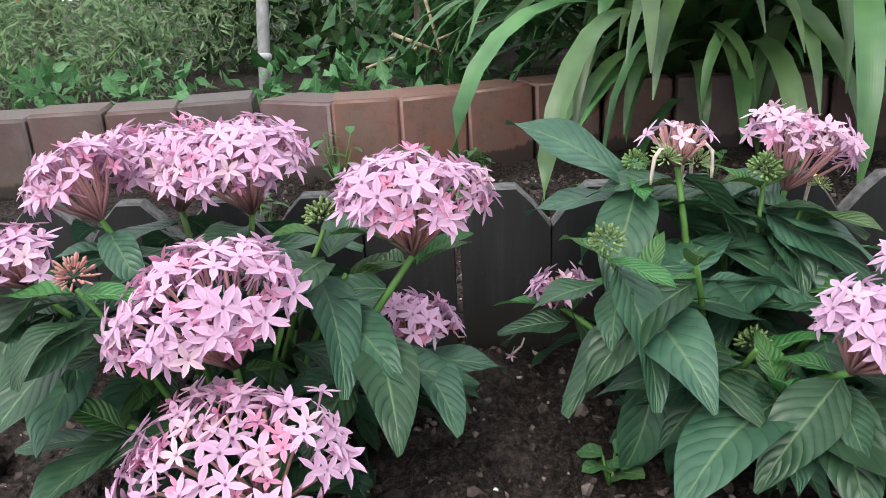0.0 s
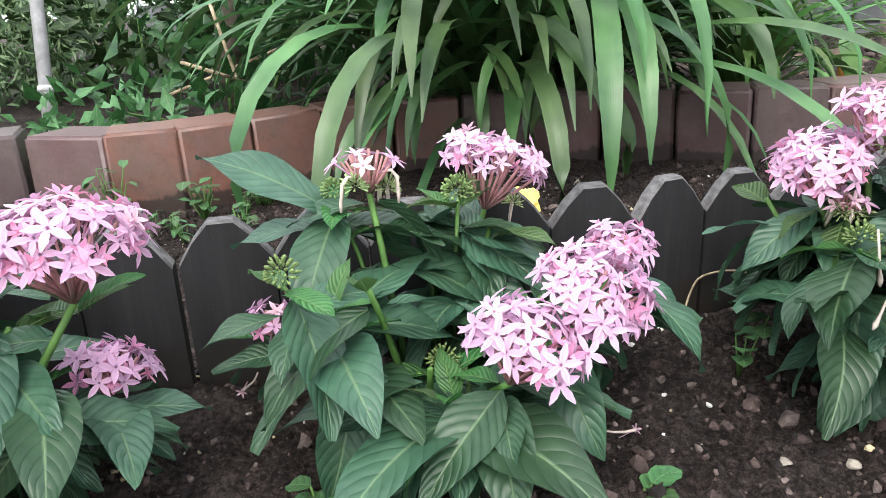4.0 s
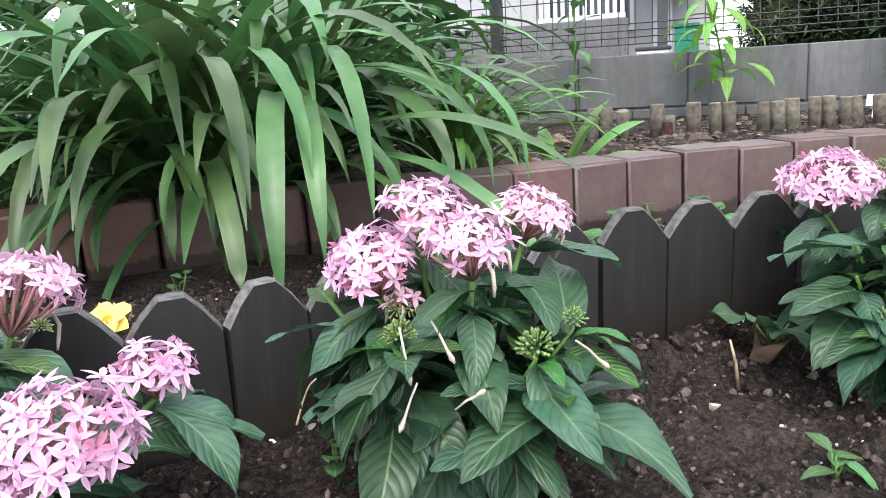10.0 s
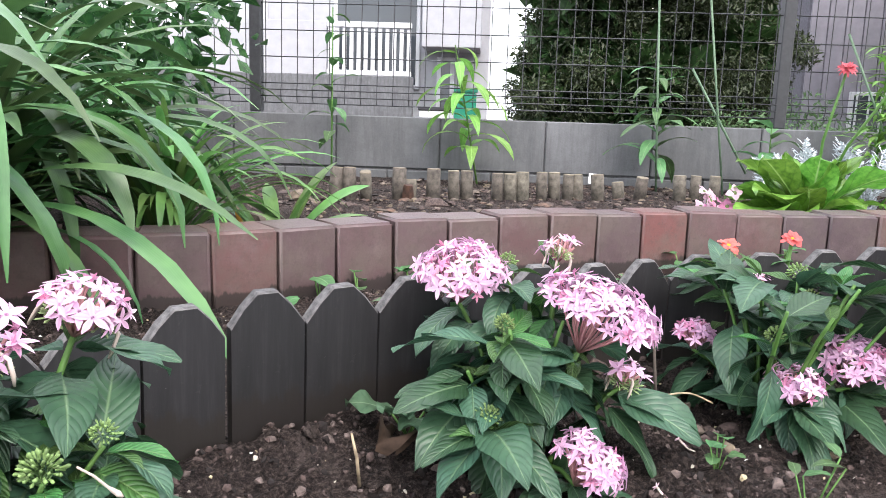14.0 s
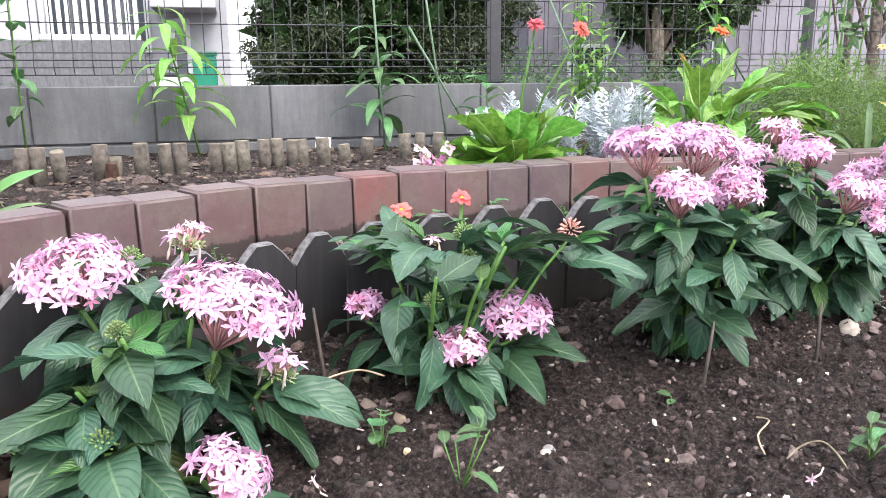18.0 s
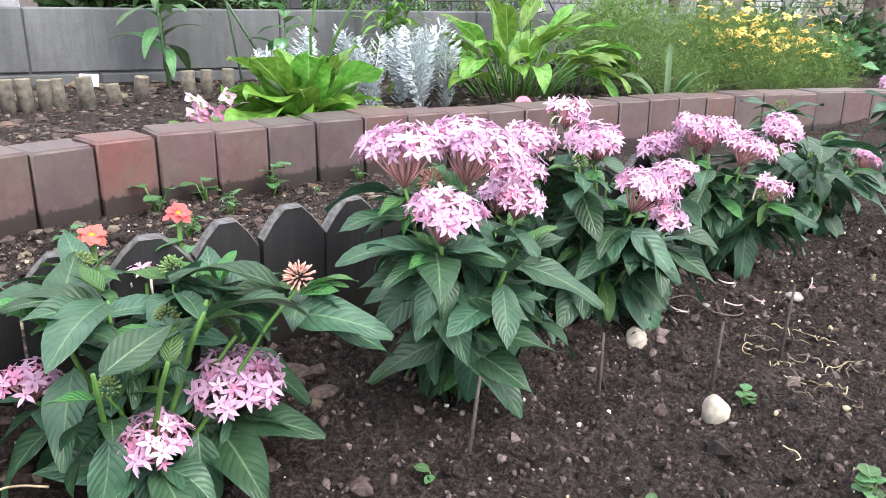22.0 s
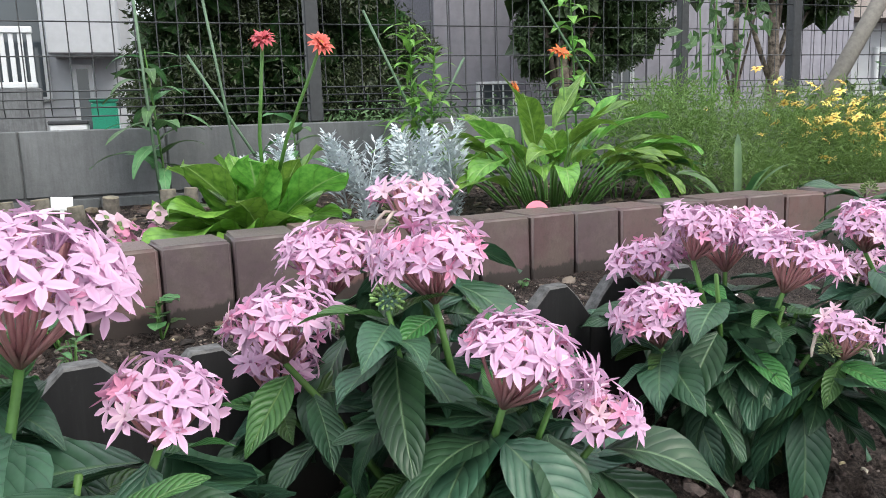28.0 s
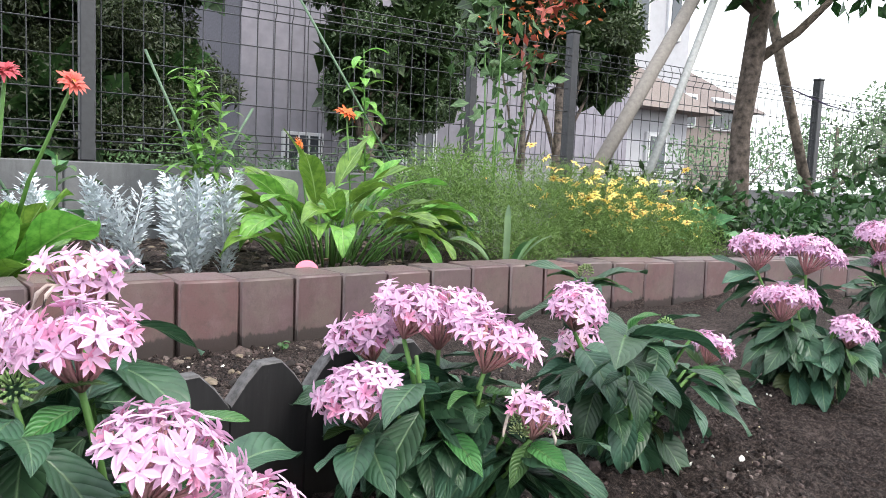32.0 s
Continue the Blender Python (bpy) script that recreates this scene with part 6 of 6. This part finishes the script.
litter("soil_lumps", 700, 226, [SOIL], 0.0052, ((0.3, 2.9), (-0.3, 1.15)), "larger rough lumps of dark soil", 0.75, 2)
litter("perlite_grit", 4600, 222, [PERLITE, STONE, DRY, CLOD_DRY], 0.0011, ((0.3, 3.0), (-0.35, 1.1)), "scattered white perlite grit and straw bits in the soil")
litter("bed_mulch", 7000, 223, MULCH, 0.0048, ((1.6, 4.2), (0.3, 2.3)), "leaf mould, bark bits and crumbs on the raised bed", 0.6)
litter("leaf_litter", 1100, 224, [BARK, CLOD, CLOD_DARK, plain("brown_litter", (0.11, 0.07, 0.05, 1), 0.9, 0.3)], 0.009, ((1.7, 3.9), (0.6, 2.2)), "dry leaf scraps strewn over the raised bed", 0.22)


def fallen(place, seed):
    rng = random.Random(seed)
    x, y = place
    z = soil_z(x, y, False) + 0.009
    root = thing("fallen_floret", "withered pale star flower lying on the soil", "fallen flower", Matrix.Translation((x, y, z)) @ pose(0, 0, 0, rng.uniform(50, 100), 0, rng.uniform(0, 360)), "fallen flowers")
    part("corolla", rng.choice(FLORETS_PALE), root, Matrix.Diagonal((0.55, 0.5, 0.9, 1)))
    part("tube", tube("tube", [(0, 0, 0), (0.002, 0, -0.006), (0.005, 0.001, -0.012), (0.006, 0.004, -0.018)], (0.0011, 0.0009, 0.0008, 0.0006), WITHERED, 5), root)


for i, p in enumerate(((0.892, 0.482), (0.654, 0.57), (1.021, 0.402), (1.053, 0.391), (1.6, 0.43), (1.57, 0.4), (2.18, -0.02), (2.2, -0.06), (2.25, -0.03), (2.06, 0.16), (2.13, 0.02), (1.66, 0.06), (1.48, 0.36), (1.44, 0.31), (2.28, -0.12))):
    fallen(p, 230 + i)


def stake(x, y, h, tilt=(0, 0)):
    thing("thin_stake", "thin dark stick standing upright in the soil", "stick", pose(x, y, soil_z(x, y, False), tilt[0], tilt[1], 0), "thin stakes in the soil", data=tube("stake", [(0, 0, -0.02), (0.0008, 0, h * 0.5), (0, 0, h)], (0.0018, 0.0017, 0.0011), STICK, 6))


STICK = plain("dark_stick", (0.065, 0.052, 0.044, 1), 0.9, 0.25)
for x, y, h, tl in ((1.58, 0.43, 0.1, (-3, -5)), (1.785, 0.165, 0.07, (4, 8)), (1.91, 0.085, 0.068, (0, -2)), (1.978, -0.009, 0.066, (2, 2)), (2.072, -0.073, 0.075, (3, 9)), (1.0, 0.63, 0.06, (0, -6)), (2.0, 0.2, 0.1, (0, 4))):
    stake(x, y, h, tl)


def straw(pts, r=0.0013, label="pale dry stalk lying on the soil", mat=None):
    raw = [Vector((x, y, soil_z(x, y, False) + dz)) for x, y, dz in pts]
    p3 = []
    for k in range(len(raw) - 1):
        a, b, c, d = raw[max(k - 1, 0)], raw[k], raw[k + 1], raw[min(k + 2, len(raw) - 1)]
        for q in (0, 0.25, 0.5, 0.75):
            p3.append(0.5 * (2 * b + (c - a) * q + (2 * a - 5 * b + 4 * c - d) * q * q + (3 * b - a - 3 * c + d) * q ** 3))
    p3.append(raw[-1])
    thing("dry_stalk", label, "stalk", group="dry stalks", data=tube("stalk", p3, r, mat or DRY, 5))


straw([(1.69, 0.095, 0.004), (1.71, 0.104, 0.009), (1.735, 0.1, 0.012), (1.75, 0.112, 0.006)], 0.0008)
straw([(0.56, 0.6, 0.004), (0.6, 0.615, 0.014), (0.66, 0.61, 0.012), (0.72, 0.63, 0.004)], 0.0009)
straw([(0.98, 0.6, 0.003), (0.99, 0.608, 0.02), (1.0, 0.61, 0.03), (1.025, 0.608, 0.032), (1.05, 0.6, 0.025)], 0.0009)
straw([(1.53, 0.44, 0.02), (1.55, 0.43, 0.036), (1.57, 0.42, 0.042), (1.6, 0.412, 0.04), (1.62, 0.4, 0.03)], 0.0009)
straw([(1.7, 0.04, 0.004), (1.708, 0.05, 0.012), (1.71, 0.06, 0.016), (1.703, 0.072, 0.012), (1.69, 0.08, 0.005)], 0.0008, mat=DULL)
srng2 = random.Random(240)
for i in range(34):
    x, y = 2.04 + srng2.gauss(0, 0.06), -0.1 + srng2.gauss(0, 0.035)
    a, ln = srng2.uniform(0, 6.28), srng2.uniform(0.015, 0.05)
    turn, pts = srng2.uniform(-0.9, 0.9), []
    for k in range(6):
        pts.append((x, y, srng2.uniform(0.002, 0.008)))
        x, y, a = x + math.cos(a) * ln / 5, y + math.sin(a) * ln / 5, a + turn + srng2.uniform(-0.3, 0.3)
    straw(pts, srng2.uniform(0.00035, 0.0007), "tangled pale dry root lying on the soil", DULL if i % 3 else DRY)
straw([(2.13, 0.06, 0.004), (2.15, 0.04, 0.014), (2.158, 0.02, 0.018), (2.146, 0.005, 0.014), (2.14, -0.01, 0.01), (2.15, -0.03, 0.006), (2.17, -0.04, 0.003)], 0.0008, "long wilted flower stalk lying on the soil", DULL)
dl = leaf_mesh("dry_leaf", plain("brown_dry_leaf", (0.07, 0.042, 0.03, 1), 0.9, 0.3), 0.042, 0.024, 1.1, 2.4, 0.5, 9, 0.7, random.Random(5))
thing("dead_leaf", "curled brown dead leaf lying on the soil", "dead leaf", pose(1.335, 0.52, soil_z(1.335, 0.52, False) + 0.018, 20, 30, -70) @ Matrix.Diagonal((1.25, 1.25, 1.25, 1)), data=dl)
thing("dry_stick", "short pale dry stick standing aslant in the soil", "stick", data=tube("stick", [(1.315, 0.513, -0.015), (1.3135, 0.515, 0.008), (1.311, 0.519, 0.027)], (0.0015, 0.0014, 0.0009), DRY, 7))
lobed = thing("lobed_weed", "low weed with broad grey-green lobed leaves", "weed", Matrix.Translation((1.385, 0.545, soil_z(1.385, 0.545, False))))
round_leaf = leaf_mesh("leaf", HERB_BROAD, 0.055, 0.05, 0.12, 0.7, 0.12, 10, 0.42, random.Random(71), 8, 0.8)
for turn, up, size in ((170, 18, 1.0), (60, 34, 0.75), (115, 50, 0.6), (240, 20, 0.7)):
    part("stalk", tube("stalk", [(0, 0, -0.004), pose(0, 0, 0, 0, 0, turn) @ Vector((0, 0.014, 0.018))], 0.0011, STEM, 5), lobed)
    part("leaf", round_leaf, lobed, pose(0, 0, 0, 0, 0, turn) @ pose(0, 0.014, 0.018, up, 0, 0) @ Matrix.Diagonal((size, size, size, 1)))


SPROUT = [leaf_mesh("leaf", WEED, 0.02, 0.015, 0.2, 0.5, 0.05, 5, 0.6, frng, 3), leaf_mesh("leaf", WEED, 0.032, 0.013, 0.25, 0.8, 0.05, 5, 0.7, frng, 3), leaf_mesh("leaf", WEED, 0.022, 0.021, 0.2, 0.5, 0.05, 5, 0.5, frng, 3)]


def sprout(x, y, kind, seed, count=6, h=0.02, s=1.0, label="small green weed seedling in the soil"):
    rng = random.Random(seed)
    root = thing("weed_seedling", label, "weed", Matrix.Translation((x, y, soil_z(x, y, False))), "weed seedlings")
    for i in range(count):
        t = h * (0.3 + 0.7 * i / count)
        off = Vector((rng.uniform(-0.3, 0.3) * h, rng.uniform(-0.3, 0.3) * h, t))
        part("stem", tube("stem", [(0, 0, -0.004), off], 0.0008 * s, STEM, 4), root)
        q = s * rng.uniform(0.55, 1.0)
        part("leaf", SPROUT[kind], root, Matrix.Translation(off) @ pose(0, 0, 0, 0, 0, rng.uniform(0, 360)) @ pose(0, 0, 0, rng.uniform(-10, 35), 0, 0) @ Matrix.Diagonal((q, q, q, 1)))


for i, (x, y, k, c, h, s) in enumerate(((0.659, 0.622, 0, 7, 0.022, 0.7), (0.99, 0.536, 2, 6, 0.05, 0.8), (0.878, 0.434, 2, 4, 0.012, 1.0), (0.702, 0.464, 2, 6, 0.02, 1.0), (1.265, 0.385, 1, 6, 0.02, 1.0), (1.315, 0.362, 2, 5, 0.015, 0.8), (1.553, 0.354, 2, 6, 0.04, 0.8), (1.54, 0.274, 1, 5, 0.06, 0.9), (1.755, 0.181, 0, 3, 0.01, 0.7), (1.739, 0.028, 1, 8, 0.03, 0.8), (1.958, -0.038, 2, 5, 0.015, 0.7), (1.853, -0.123, 2, 7, 0.02, 0.8), (1.648, 0.578, 2, 6, 0.03, 0.9), (2.623, -0.14, 2, 9, 0.06, 1.6), (1.92, 0.17, 0, 4, 0.012, 0.8),
                                        (0.563, 1.097, 0, 16, 0.06, 1.2), (0.5, 1.0, 0, 14, 0.05, 1.0), (0.45, 1.12, 1, 14, 0.08, 1.0), (0.62, 1.0, 0, 12, 0.04, 1.0), (0.4, 0.9, 1, 10, 0.05, 1.0), (1.6, 1.05, 2, 3, 0.05, 2.0), (1.67, 1.05, 2, 3, 0.05, 1.7), (1.748, 1.0, 2, 5, 0.055, 1.8), (1.5, 0.98, 2, 5, 0.03, 1.6), (0.947, 1.088, 0, 10, 0.04, 0.9), (1.46, 0.68, 1, 8, 0.1, 1.2), (2.29, 0.86, 2, 5, 0.05, 1.7), (2.367, 0.82, 2, 5, 0.05, 1.8), (2.467, 0.75, 2, 8, 0.06, 1.8),
                                        (2.326, 0.742, 1, 12, 0.04, 0.8), (2.201, 0.731, 1, 14, 0.035, 0.8), (2.05, 0.52, 1, 10, 0.05, 1.2), (1.97, 0.58, 1, 9, 0.04, 1.1), (2.63, 0.66, 0, 9, 0.03, 0.9), (2.5, 0.68, 0, 5, 0.015, 0.8), (1.85, 0.64, 0, 10, 0.03, 0.8), (2.1, 0.85, 2, 6, 0.03, 0.9), (1.9, 0.82, 1, 8, 0.04, 0.8), (2.9, 0.4, 0, 6, 0.02, 0.8))):
    sprout(x, y, k, 250 + i, c, h, s)
wrng = random.Random(400)
for i in range(26):
    far = i > 13
    x = wrng.uniform(1.9, 2.75) if far else wrng.uniform(0.35, 0.8)
    y = edge_line(x) + (brick_line(x) - edge_line(x)) * wrng.uniform(0.3, 0.92)
    sprout(x, y, wrng.choice((0, 1, 1)), 420 + i, wrng.randint(6, 12), wrng.uniform(0.02, 0.045), wrng.uniform(0.5, 0.85), "tiny green weed on the lower soil")

for i, (x, y, z, r) in enumerate(((1.762, 0.478, 0.142, 0.013), (1.816, 0.436, 0.151, 0.013))):
    root = thing("portulaca_plant", "creeping portulaca with one coral red flower", "flowering plant", Matrix.Translation((x, y, LOW)), "portulaca on the lower soil")
    part("stem", tube("stem", [(0, 0, -0.005), (0.01, 0.01, z * 0.6), (0, 0, z - LOW)], 0.0022, STEM, 5), root)
    part("flower", daisy_mesh("flower", CORAL, YELLOW, r, 6, 300 + i, 2), root, pose(0, 0, z - LOW, 25, -20, 0))
    for k in range(12):
        part("leaf", SPROUT[1], root, pose(0.004 * (k % 3), 0, (z - LOW) * k / 13, 20, 0, k * 137.5))
root = thing("yellow_flower", "single pale yellow flower standing behind the picket edging", "flower", Matrix.Translation((0.868, 0.655, LOW)))
part("stem", tube("stem", [(0, 0, -0.01), (0.004, -0.004, 0.06), (0, -0.008, 0.108)], (0.0022, 0.002, 0.0016), STEM, 5), root)
part("flower", daisy_mesh("flower", YELLOW_PALE, YELLOW, 0.017, 5, 310, 2), root, pose(0, -0.008, 0.11, 38, -20, 0))
